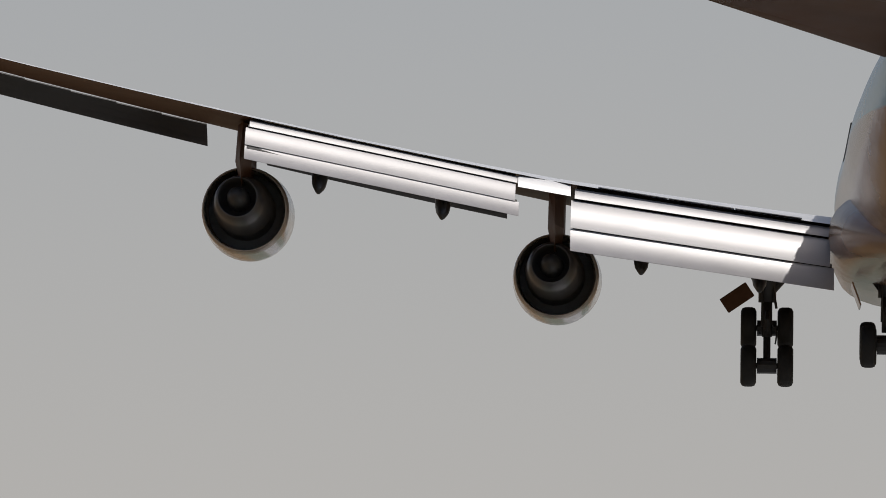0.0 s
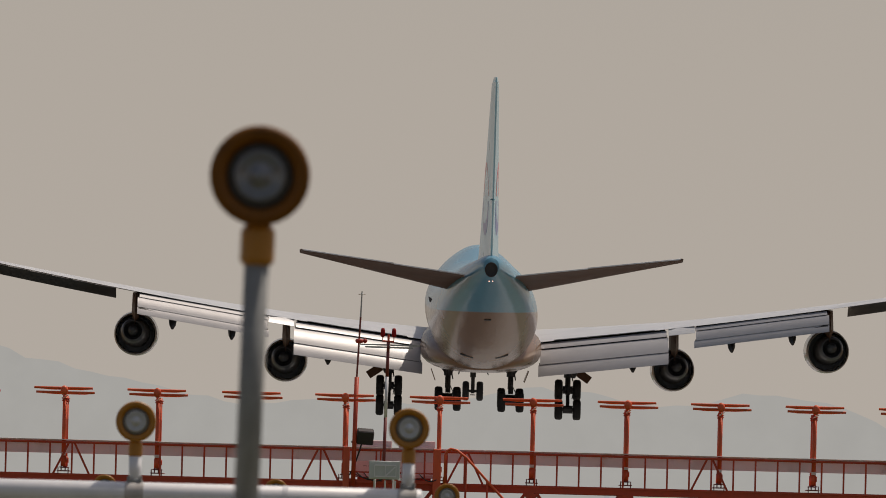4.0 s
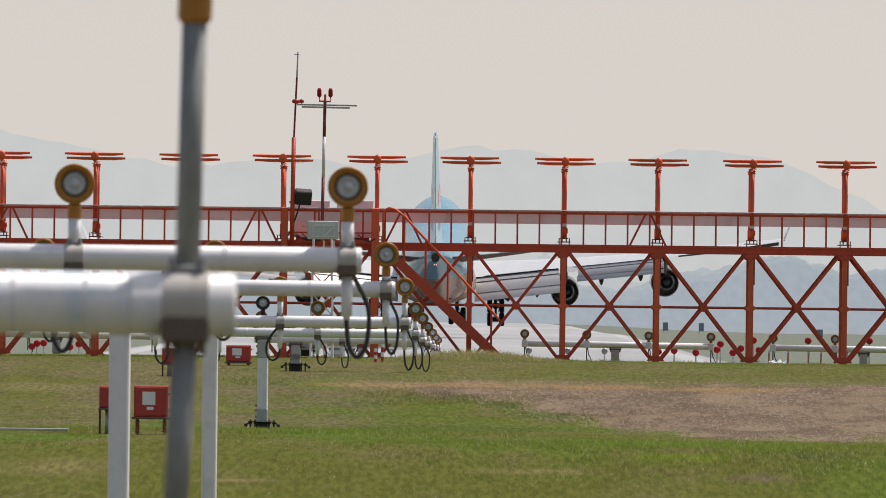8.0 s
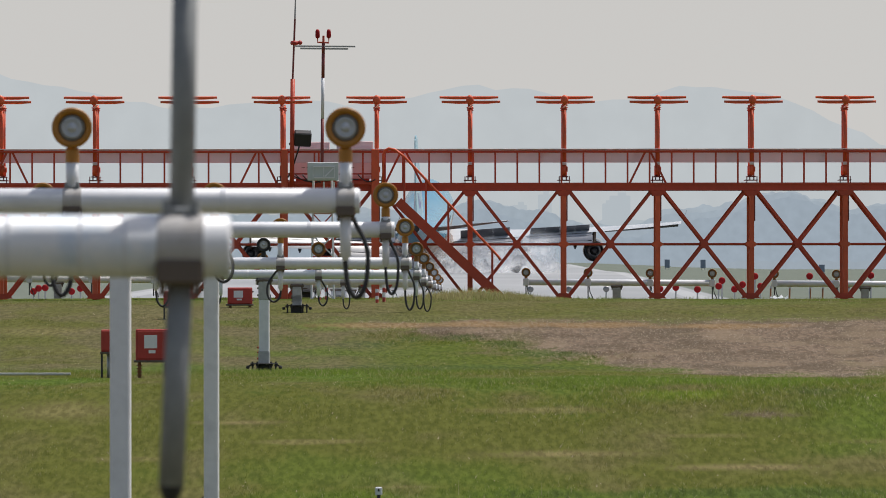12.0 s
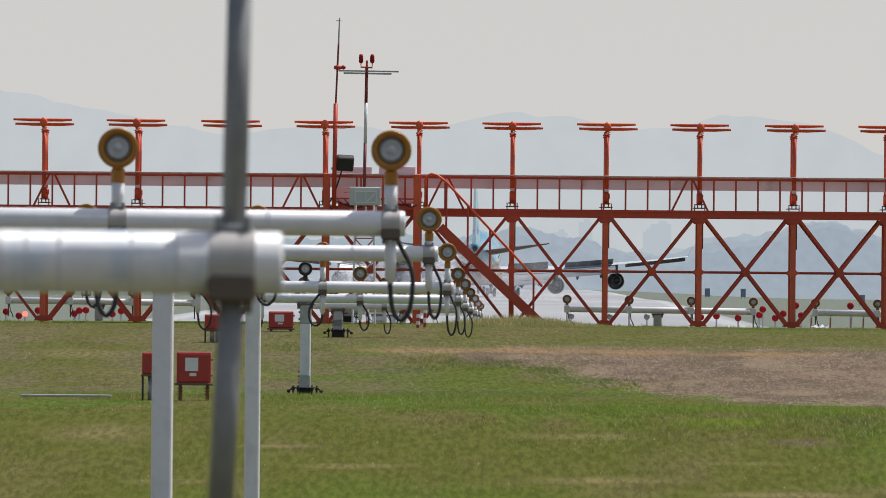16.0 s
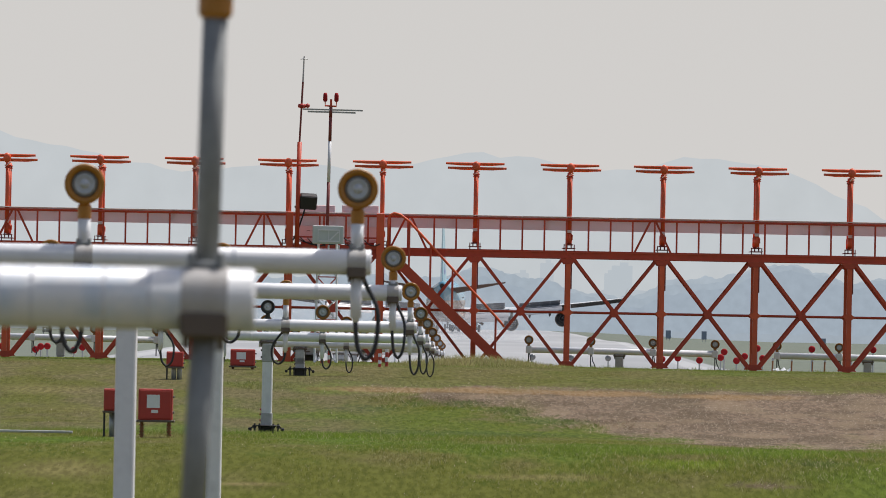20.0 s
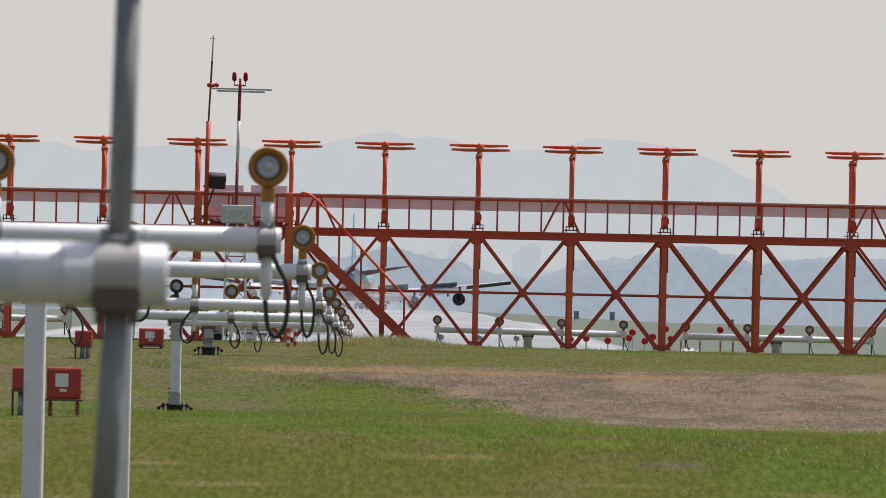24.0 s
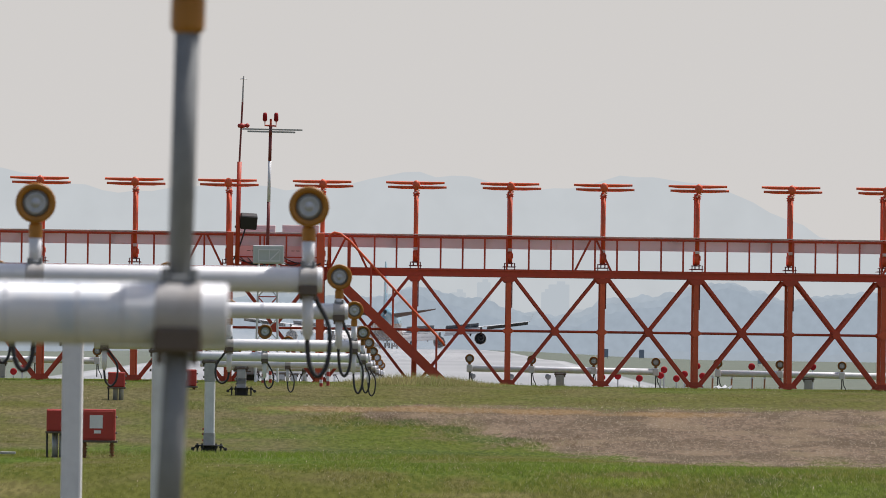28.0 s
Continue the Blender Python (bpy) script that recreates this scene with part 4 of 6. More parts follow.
def build_field_boxes():
    cabinet(-4.135, 133.0, 0.472, 0.435, 0.3, 0.24, "red steel junction box with paper notice on short legs")
    cabinet(-4.735, 133.1, 0.24, 0.31, 0.25, 0.36, "narrow red steel junction box on a grey post", False)
    cabinet(-4.81, 165.0, 0.29, 0.26, 0.25, 0.22, "small red steel junction box with a grey post", False)
    cabinet(-3.80, 172.0, 0.44, 0.30, 0.28, 0.06, "red steel junction box low in the grass")
    # grey posts and cables of the two narrow boxes
    for x, y in ((-4.69, 133.1), (-4.78, 165.0)):
        e = thing("cable_post", "short grey cable post beside a red box", "post")
        bm = B()
        for k in (-0.05, 0.05):
            tube(bm, [(x + k, y + 0.05, ground_z(x, y) - 0.03), (x + k, y + 0.05, ground_z(x, y) + 0.34)], 0.042, 12)
        part("conduit", bm, GALV, e, smooth=True)
    e = thing("metal_strip", "long pale metal strip lying on the grass", "strip")
    bm = B()
    box(bm, (-5.95, 134.0, ground_z(-5.95, 134) + 0.05), (1.27, 0.10, 0.035), bev=0.006)
    part("strip", bm, GALV, e)
    # striped stakes and small red fittings under the far bars
    rng = random.Random(8)
    for x, y in ((-1.38, 176), (-1.26, 177), (-2.55, 184), (-2.42, 184.5)):
        e = thing("marker_stake", "small red and white striped stake in the grass", "stake", "striped stakes")
        g = ground_z(x, y)
        h = rng.uniform(0.22, 0.36)
        for i in range(4):
            bm = B()
            tube(bm, [(x, y, g + h * i / 4), (x, y, g + h * (i + 1) / 4)], 0.03, 8)
            part("band", bm, BOXRED if i % 2 == 0 else WHITE, e)
    # thin rusty stakes past the crossbar
    for x in (8.65, 9.17, 9.73, 10.07):
        e = thing("survey_stake", "thin rusty grey stake standing in the grass", "stake", "thin stakes")
        bm = B()
        tube(bm, [(x, 262.0, ground_z(x, 262) - 0.03), (x + 0.02, 262.0, 0.82)], 0.024, 8)
        part("rod", bm, RUST, e)
        bm = B()
        tube(bm, [(x + 0.02, 262.0, 0.78), (x + 0.02, 262.0, 0.86)], 0.034, 8)
        part("tip", bm, GALV, e)
    # scrap of sheet by the array
    e = thing("litter", "scrap of white sheet lying in the grass", "litter")
    bm = B()
    z0 = ground_z(6.3, 186.2) + 0.02
    rings = []
    for i in range(9):
        w = 0.012 + 0.035 * math.sin(math.pi * (i + 0.5) / 9) * (0.6 + 0.4 * math.sin(i * 4.1))
        x, z, k = 6.16 + 0.042 * i, z0 + 0.02 + 0.015 * math.sin(i * 1.7) + 0.01 * math.sin(i * 4.3), 0.02 * math.sin(i * 2.3)
        rings.append([(x, 186.2 - w, z + k), (x, 186.2 + w, z + 0.03 - k), (x + 0.01, 186.2 + w, z + 0.036 - k), (x + 0.01, 186.2 - w, z + k + 0.006)])
    loft(bm, rings)
    part("sheet", bm, LABEL, e)
    # a small pale peg low in the grass
    e = thing("marker_peg", "small pale metal peg low in the grass", "peg")
    z0 = ground_z(-0.845, 111.75)
    bm = B()
    box(bm, (-0.845, 111.75, z0 + 0.13), (0.085, 0.03, 0.10), bev=0.012)
    part("head", bm, LABEL, e)
    bm = B()
    tube(bm, [(-0.845, 111.75, z0 - 0.05), (-0.845, 111.75, z0 + 0.09)], 0.02, 8)
    part("shaft", bm, BLACK, e)
    bm = B()
    box(bm, (-0.845, 111.733, z0 + 0.145), (0.02, 0.008, 0.03), bev=0.002)
    part("slot", bm, BLACK, e)


# ---- the antenna array ----
A_Y, A_SP, A_X5 = 189.6, 1.852, 0.355
ZB, ZDECK, ZRAIL, ZHUB = 0.77, 3.045, 3.688, 4.712


def build_antenna(x, first):
    """A log-periodic antenna on its post, seen along its boom."""
    e = thing("antenna", "orange-red log-periodic antenna on a post over the walkway", "antenna", "array antennas")
    for yy in (-0.58, 0.30):
        bm = B()
        tube(bm, [(0, yy, 3.21), (0, yy, ZHUB - 0.09)], 0.044, 14)
        post = part("post", bm, RED, e, smooth=True)
        bm = B()
        lathe(bm, [(0.046, ZHUB - 0.21), (0.062, ZHUB - 0.205), (0.062, ZHUB - 0.19), (0.050, ZHUB - 0.185), (0.050, ZHUB - 0.165), (0.068, ZHUB - 0.16), (0.068, ZHUB - 0.145), (0.046, ZHUB - 0.14)], (0, yy, 0), 14, "z")
        part("collar", bm, RED_DARK, post)
        bm = B()
        tube(bm, [(0, yy, 3.22), (0, yy, 3.41)], 0.054, 12)
        box(bm, (0.058, yy - 0.02, 3.34), (0.02, 0.05, 0.10), bev=0.004)
        part("foot_sleeve", bm, RED, post, smooth=True)
    bm = B()
    box(bm, (0.0, -0.60, 3.455), (0.09, 0.10, 0.06), bev=0.006)
    part("cable_box", bm, PINK, e, "faded pink cable box on the post")
    bm = B()
    box(bm, (0, -0.14, 3.195), (0.16, 1.06, 0.016), bev=0.003)
    box(bm, (0, -0.14, 3.125), (0.25, 1.06, 0.014), bev=0.003)
    part("foot_plate", bm, MAROON, e)
    for i in (-0.1, 0.1):
        bm = B()
        tube(bm, [(i, -0.64, 3.05), (i, -0.64, 3.20)], 0.010, 6)
        part("foot_bolt", bm, MAROON, e)
        bm = B()
        tube(bm, [(i * 0.4, -0.60, 3.12), (i * 0.4, -0.60, 3.22)], 0.012, 6)
        part("foot_stud", bm, MAROON, e)
    # the feed cover at the near end of the twin boom
    bm = B()
    lathe(bm, [(0.0, -0.05), (0.045, -0.046), (0.068, -0.028), (0.076, 0.0), (0.076, 0.06), (0.0, 0.07)], (0, 0, 0), 20)
    bmesh.ops.transform(bm, matrix=Matrix.Translation((0, -1.06, ZHUB - 0.012)) @ Matrix.Diagonal((1, 1, 1.32, 1)), verts=bm.verts)
    part("feed_cover", bm, RED, e, "rounded red feed cover", smooth=True)
    bm = B()
    bar(bm, (-0.02, -0.66, ZHUB - 0.155), (0.055, -0.90, ZHUB - 0.105), 0.03, 0.016)
    part("feed_strap", bm, PINK, e, "pale feed strap under the boom")
    for s, dz in ((1, 0.035), (-1, -0.045)):
        bm = B()
        bar(bm, (0, -1.02, ZHUB + dz), (0, 0.98, ZHUB + dz + 0.03), 0.05, 0.04)
        part("boom", bm, RED, e)
    for i in range(7):
        yy, half = -0.98 + 0.29 * i, 0.578 * (0.91 ** i)
        for s, dz in ((1, 0.042), (-1, -0.046)):
            bm = B()
            off = 0.02 * -s
            tube(bm, [(off - half, yy, ZHUB + dz + 0.002 * i), (off + half, yy, ZHUB + dz + 0.002 * i)], 0.023, 8)
            part("dipole", bm, RED, e)
    e.matrix_basis = pose(x, A_Y + 0.7, 0)
    return e


def build_array():
    a0 = build_antenna(A_X5 - 6 * A_SP, True)
    for i in range(0, 13):
        copy_thing(a0, pose(A_X5 + (i - 5) * A_SP, A_Y + 0.7, 0, 0, 0, (-1) ** i * 0.4))
    fr = thing("antenna_walkway", "long orange-red steel trestle walkway with braced posts", "walkway")
    xl, xr = A_X5 - 6.5 * A_SP, A_X5 + 7.5 * A_SP
    for yy, first in ((A_Y, True), (A_Y + 1.5, False)):
        bm = B()
        prof = [(a * 0.05, ZDECK - 0.055 + c * 0.068) for a, c in ((-1, 1), (1, 1), (1, 0.65), (0.3, 0.65), (0.3, -0.65), (1, -0.65), (1, -1), (-1, -1), (-1, -0.65), (-0.3, -0.65), (-0.3, 0.65), (-1, 0.65))]
        loft(bm, [[(xx, yy + a, c) for a, c in prof] for xx in (xl, xr)])
        part("deck_beam", bm, RED_DARK, fr)
        bm = B()
        tube(bm, [(xl, yy, 1.858), (xr, yy, 1.858)], 0.024, 8)
        part("mid_rail", bm, RED_DARK, fr)
        bm = B()
        tube(bm, [(xl, yy, ZRAIL), (xr, yy, ZRAIL)], 0.024, 8)
        part("hand_rail", bm, RED_DARK, fr)
        for i in range(-6, 8):
            x = A_X5 - 0.005 + i * A_SP
            if not first and i == -6:
                continue
            bm = B()
            box(bm, (x, yy, (ZB + ZDECK - 0.12) / 2), (0.10, 0.10, ZDECK - 0.12 - ZB), bev=0.008)
            part("post", bm, RED, fr)
            for sz, z0 in ((-1, ZDECK - 0.13), (1, ZB + 0.02)):
                bm = B()
                vs = [(x - 0.165, z0), (x + 0.165, z0), (x + 0.08, z0 + sz * 0.10), (x - 0.08, z0 + sz * 0.10)]
                f = [bm.verts.new((p, yy - 0.056, q)) for p, q in vs]
                g = [bm.verts.new((p, yy - 0.066, q)) for p, q in vs]
                bm.faces.new(f), bm.faces.new(g[::-1])
                for k in range(4):
                    bm.faces.new((f[k], f[(k + 1) % 4], g[(k + 1) % 4], g[k]))
                bmesh.ops.recalc_face_normals(bm, faces=bm.faces)
                part("gusset", bm, RED_DARK, fr)
            if i < 7:
                x2 = x + A_SP
                for p, q in (((x + 0.11, yy - 0.03, ZDECK - 0.13), (x2 - 0.085, yy - 0.03, ZB + 0.04)), ((x + 0.085, yy + 0.03, ZB + 0.04), (x2 - 0.11, yy + 0.03, ZDECK - 0.13))):
                    bm = B()
                    bar(bm, p, q, 0.03, 0.056)
                    part("brace", bm, RED_DARK, fr)
                bm = B()
                lathe(bm, [(0.085, -0.06), (0.085, -0.048)], ((x + x2) / 2, yy, 1.856), 8)
                part("cross_plate", bm, RED_DARK, fr)
            bm = B()
            lathe(bm, [(0.125, -0.072), (0.125, -0.060)], (0, 0, 0), 4)
            bmesh.ops.transform(bm, matrix=Matrix.Translation((x, yy, 1.858)) @ Matrix.Diagonal((1, 1, 0.72, 1)), verts=bm.verts)
            part("node_plate", bm, RED, fr)
            if first:
                bm = B()
                box(bm, (x + 0.062, yy - 0.02, ZDECK - 0.42), (0.022, 0.05, 0.62), bev=0.004)
                part("conduit", bm, MAROON, fr, "dark conduit strip down the post" if i == 0 else "")
    # railing stanchions, front and back
    bm = B()
    box(bm, (0, 0, (ZDECK + ZRAIL) / 2), (0.036, 0.036, ZRAIL - ZDECK), bev=0.004)
    st = part("stanchion", bm, RED_DARK, fr)
    xs = [0.412 + 0.4353 * i for i in range(-27, 31) if i not in (-3, -8, -9, -10)] + [-0.975, -2.72, -3.82]
    st.matrix_basis = pose(xs[0], A_Y, 0)
    for x in xs[1:]:
        shared("stanchion", st.data, fr, pose(x, A_Y, 0))
    for xa in (-8.74, -3.82, -0.965, 3.86, 9.94):
        for s in (-1, 1):
            bm = B()
            bar(bm, (xa + s * 0.05, A_Y + 0.03, ZRAIL), (xa + s * 0.365, A_Y + 0.03, ZDECK), 0.03, 0.042)
            part("rail_brace", bm, RED_DARK, fr)
    # pale duct along the back rail, in lengths
    n = 14
    for i in range(n):
        a, b = xl + (xr - xl) * i / n, xl + (xr - xl) * (i + 1) / n
        bm = B()
        box(bm, ((a + b) / 2, A_Y + 0.16, 3.602), (b - a, 0.02, 0.262), bev=0.004)
        cap = B()
        box(cap, ((a + b) / 2, A_Y + 0.08, 3.738), (b - a - 0.01, 0.19, 0.016), bev=0.003)
        part("panel_cap", cap, PINK, fr)
        part("wind_panel", bm, DUCTPANEL, fr, "pale pink translucent panel" if i == 0 else "")
    bm = B()
    for i in range(90):
        a = xl + (xr - xl) * i / 90
        box(bm, (a + 0.1, A_Y + 0.75, ZDECK + 0.02), (0.286, 1.38, 0.02))
    part("deck_grating", bm, RED_DARK, fr)


def build_platform():
    """Stairs, cabinets, masts and the lattice tower beside the array."""
    e = thing("access_stair", "steep red steel stair with handrail up to the walkway", "stair")
    yA, yB = A_Y - 0.75, A_Y - 0.15
    top, foot = (-1.07, 2.70), (0.93, 0.82)
    for yy in (yA, yB):
        bm = B()
        bar(bm, (top[0], yy, top[1]), (foot[0], yy, foot[1]), 0.04, 0.19)
        part("stringer", bm, RED_DARK, e)
    bm = B()
    box(bm, (1.03, (yA + yB) / 2, 0.815), (0.34, 0.7, 0.025), bev=0.004)
    part("foot_plate", bm, RED_DARK, e)
    for i in range(10):
        k = (i + 0.5) / 10
        bm = B()
        box(bm, (top[0] + (foot[0] - top[0]) * k, (yA + yB) / 2, top[1] + (foot[1] - top[1]) * k), (0.22, yB - yA - 0.05, 0.025))
        part("tread", bm, RED_DARK, e)
    for yy in (yA, yB):
        bm = B()
        tube(bm, [(-1.36, yy, 3.0), (-1.36, yy, 3.62), (-1.33, yy, 3.70), (-1.25, yy, 3.745), (-1.13, yy, 3.72), (-0.945, yy, 3.585), (0.786, yy, 1.745), (0.90, yy, 1.62), (0.954, yy, 1.545)], 0.024, 8)
        part("hand_rail", bm, RED, e, smooth=True)
        for x, z0, z1 in ((-0.945, 2.58, 3.56), (-0.52, 2.20, 3.11), (-0.08, 1.76, 2.65), (0.786, 0.95, 1.73)):
            bm = B()
            tube(bm, [(x, yy, z0), (x, yy, z1)], 0.02, 8)
            part("baluster", bm, RED_DARK, e)
    # two stout posts that carry the cabinets
    e = thing("equipment_platform", "red steel platform with stout posts and pale cabinets", "platform")
    for x, zt in ((-1.52, 3.74), (-3.31, 3.74)):
        bm = B()
        box(bm, (x, A_Y - 0.12, (ZB + zt) / 2), (0.155 if x > -2 else 0.13, 0.14, zt - ZB), bev=0.01)
        part("post", bm, RED, e)
    bm = B()
    box(bm, (-2.4, A_Y - 0.12, 3.07), (1.9, 0.1, 0.07), bev=0.006)
    box(bm, (-2.4, A_Y - 0.05, 3.25), (1.9, 0.04, 0.03))
    part("platform_beam", bm, RED_DARK, e)
    for x, w, zb, h in ((-2.80, 0.74, 3.16, 0.73), (-1.93, 0.72, 3.16, 0.74), (-2.35, 0.13, 3.20, 0.50)):
        c = thing("equipment_cabinet", "faded pink equipment cabinet on the platform", "cabinet", "platform cabinets")
        bm = B()
        box(bm, (x, A_Y + 0.75, zb + h / 2), (w, 0.5, h), bev=0.012)
        part("body", bm, PINK, c)
        bm = B()
        box(bm, (x, A_Y + 0.492, zb + h * 0.46), (w * 0.90, 0.014, h * 0.80), bev=0.004)
        part("door", bm, PINK, c)
        bm = B()
        for q in range(2):
            box(bm, (x - w * 0.2 + q * 0.1, A_Y + 0.483, zb + h * 0.30), (0.07, 0.004, 0.012))
        part("marking", bm, CLAMP, c)
        bm = B()
        box(bm, (x, A_Y + 0.75, (zb + ZDECK + 0.03) / 2), (w * 0.8, 0.4, zb - ZDECK - 0.03), bev=0.004)
        part("plinth", bm, RED_DARK, c)
    # cables under the cabinets
    c = thing("cable_bundle", "black cables sagging under the platform cabinets", "cables")
    rng = random.Random(3)
    for i in range(9):
        xa = rng.uniform(-3.2, -1.6)
        bm = B()
        tube(bm, sag((xa, A_Y - 0.2, 3.24), (xa + rng.uniform(0.2, 0.5), A_Y - 0.2, 3.14), rng.uniform(0.03, 0.12)), 0.012, 6)
        part("cable", bm, BLACK, c, smooth=True)
    # floodlight on an arm
    c = thing("floodlight", "black box floodlight on an arm of the red post", "floodlight")
    bm = B()
    box(bm, (-2.95, A_Y - 0.2, 3.95), (0.33, 0.22, 0.28), Euler((0.35, 0.05, 0.1)).to_matrix(), 0.02)
    part("housing", bm, BLACK, c)
    bm = B()
    for k in range(6):
        box(bm, (-3.05 + 0.05 * k, A_Y - 0.08, 4.0), (0.008, 0.06, 0.22))
    part("cooling_fin", bm, BLACK, c)
    bm = B()
    tube(bm, [(-3.22, A_Y - 0.2, 3.84), (-2.93, A_Y - 0.2, 3.84)], 0.022, 8)
    tube(bm, sag((-3.0, A_Y - 0.24, 3.86), (-3.24, A_Y - 0.24, 3.18), 0.06), 0.018, 6)
    part("arm", bm, BLACK, c)
    # slender mast with a ball
    m = thing("antenna_mast", "slender red and grey mast with a small ball", "mast")
    bm = B()
    tube(bm, [(-3.165, A_Y - 0.25, 2.98), (-3.145, A_Y - 0.25, 5.12)], 0.044, 12)
    part("lower_mast", bm, RED_DARK, m, smooth=True)
    bm = B()
    tube(bm, [(-3.145, A_Y - 0.25, 5.12), (-3.10, A_Y - 0.25, 6.30)], 0.020, 10)
    part("upper_mast", bm, MAROON, m)
    bm = B()
    tube(bm, [(-3.10, A_Y - 0.25, 6.30), (-3.085, A_Y - 0.25, 6.81)], [0.018, 0.012], 8)
    part("whip", bm, GALV, m, "grey whip aerial")
    bm = B()
    for a in range(4):
        t = a * math.pi / 2 + 0.2
        tube(bm, [(-3.085, A_Y - 0.25, 6.76), (-3.085 + 0.07 * math.cos(t), A_Y - 0.25 + 0.07 * math.sin(t), 6.75)], 0.008, 5)
    part("radial", bm, GALV, m)
    bm = B()
    lathe(bm, [(0, -0.05), (0.07, -0.035), (0.085, 0), (0.07, 0.035), (0, 0.05)], (-3.11, A_Y - 0.25, 5.83), 14, "z")
    lathe(bm, [(0, -0.05), (0.035, -0.03), (0.05, 0), (0.035, 0.03), (0, 0.05)], (-3.0, A_Y - 0.25, 5.835), 12, "z")
    part("ball", bm, BOXRED, m, smooth=True)
    # banded pole with twin obstruction lights
    m = thing("obstruction_light_pole", "banded red and white pole with twin red lights", "light pole")
    px, py = -2.56, A_Y - 1.25
    for z0, z1, mt in ((3.2, 4.32, MAROON), (4.32, 5.12, WHITE), (5.12, 5.60, MAROON), (5.60, 5.80, MAROON)):
        bm = B()
        tube(bm, [(px + 0.012 * (z0 - 3), py, z0), (px + 0.012 * (z1 - 3), py, z1)], 0.032, 12)
        part("pole_band", bm, mt, m, smooth=True)
    bm = B()
    bar(bm, (px - 0.52, py, 5.745), (px + 0.66, py, 5.735), 0.05, 0.03)
    bar(bm, (px - 0.42, py, 5.70), (px + 0.52, py, 5.69), 0.03, 0.034)
    part("cross_arm", bm, GALV, m)
    bm = B()
    tube(bm, [(px - 0.08, py, 5.93), (px - 0.08, py, 5.82), (px + 0.14, py, 5.81), (px + 0.14, py, 5.93)], 0.018, 8)
    tube(bm, [(px + 0.035, py, 5.80), (px + 0.035, py, 5.95)], 0.022, 8)
    part("yoke", bm, RED_DARK, m)
    for dx in (-0.08, 0.14):
        bm = B()
        lathe(bm, [(0.03, 5.90), (0.045, 5.93), (0.042, 6.03), (0.03, 6.07), (0.0, 6.075)], (px + dx, py, 0), 14, "z")
        part("red_lamp", bm, REDBALL, m, "red glass lamp", smooth=True)
    # white lattice tower
    m = thing("lattice_tower", "white steel lattice tower with panel boxes", "tower")
    cx, cy, w = -2.54, A_Y - 1.3, 0.22
    zt, z0 = 3.30, ground_z(-2.6, A_Y - 1.3)
    for i in (-1, 1):
        for j in (-1, 1):
            bm = B()
            tube(bm, [(cx + i * w, cy + j * w, z0 - 0.02), (cx + i * w * 0.8, cy + j * w * 0.8, zt)], 0.02, 8)
            part("leg", bm, WHITE, m)
    n = 6
    for k in range(n):
        za, zb = z0 + (zt - z0) * k / n, z0 + (zt - z0) * (k + 1) / n
        for j in (-1, 1):
            bm = B()
            s = 1 - 0.2 * (k + 0.5) / n
            bar(bm, (cx - w * s, cy + j * w * s, za), (cx + w * s, cy + j * w * s, zb), 0.02, 0.02)
            bar(bm, (cx + w * s, cy + j * w * s, za), (cx - w * s, cy + j * w * s, zb), 0.02, 0.02)
            bar(bm, (cx - w * s, cy + j * w * s, zb), (cx + w * s, cy + j * w * s, zb), 0.02, 0.02)
            part("lattice", bm, RED_DARK if k % 2 else WHITE, m)
    bm = B()
    box(bm, (-2.53, cy - 0.3, 3.285), (0.61, 0.06, 0.36), bev=0.012)
    part("panel_box", bm, mat("grey_green_enamel", (0.56, 0.60, 0.59), 0.5, vary=0.06, scale=8, dirt=0.2), m, "grey-green flat box")
    for p, q in (((-0.19, -0.11), (0.21, -0.11)), ((0.21, -0.11), (0.21, 0.11)), ((0.21, 0.11), (-0.21, 0.11)), ((-0.21, 0.11), (-0.21, -0.13)), ((0.02, -0.09), (0.19, 0.08)), ((0.0, -0.13), (0.0, 0.13))):
        bm = B()
        bar(bm, (-2.515 + p[0], cy - 0.345, 3.27 + p[1]), (-2.515 + q[0], cy - 0.345, 3.27 + q[1]), 0.014, 0.026)
        part("panel_frame", bm, LABEL, m)
    for dx in (-0.21, 0.0, 0.2):
        bm = B()
        tube(bm, [(-2.515 + dx, cy - 0.30, 3.08), (-2.515 + dx * 0.9, cy - 0.2, 2.6)], 0.018, 8)
        part("panel_strut", bm, WHITE, m)


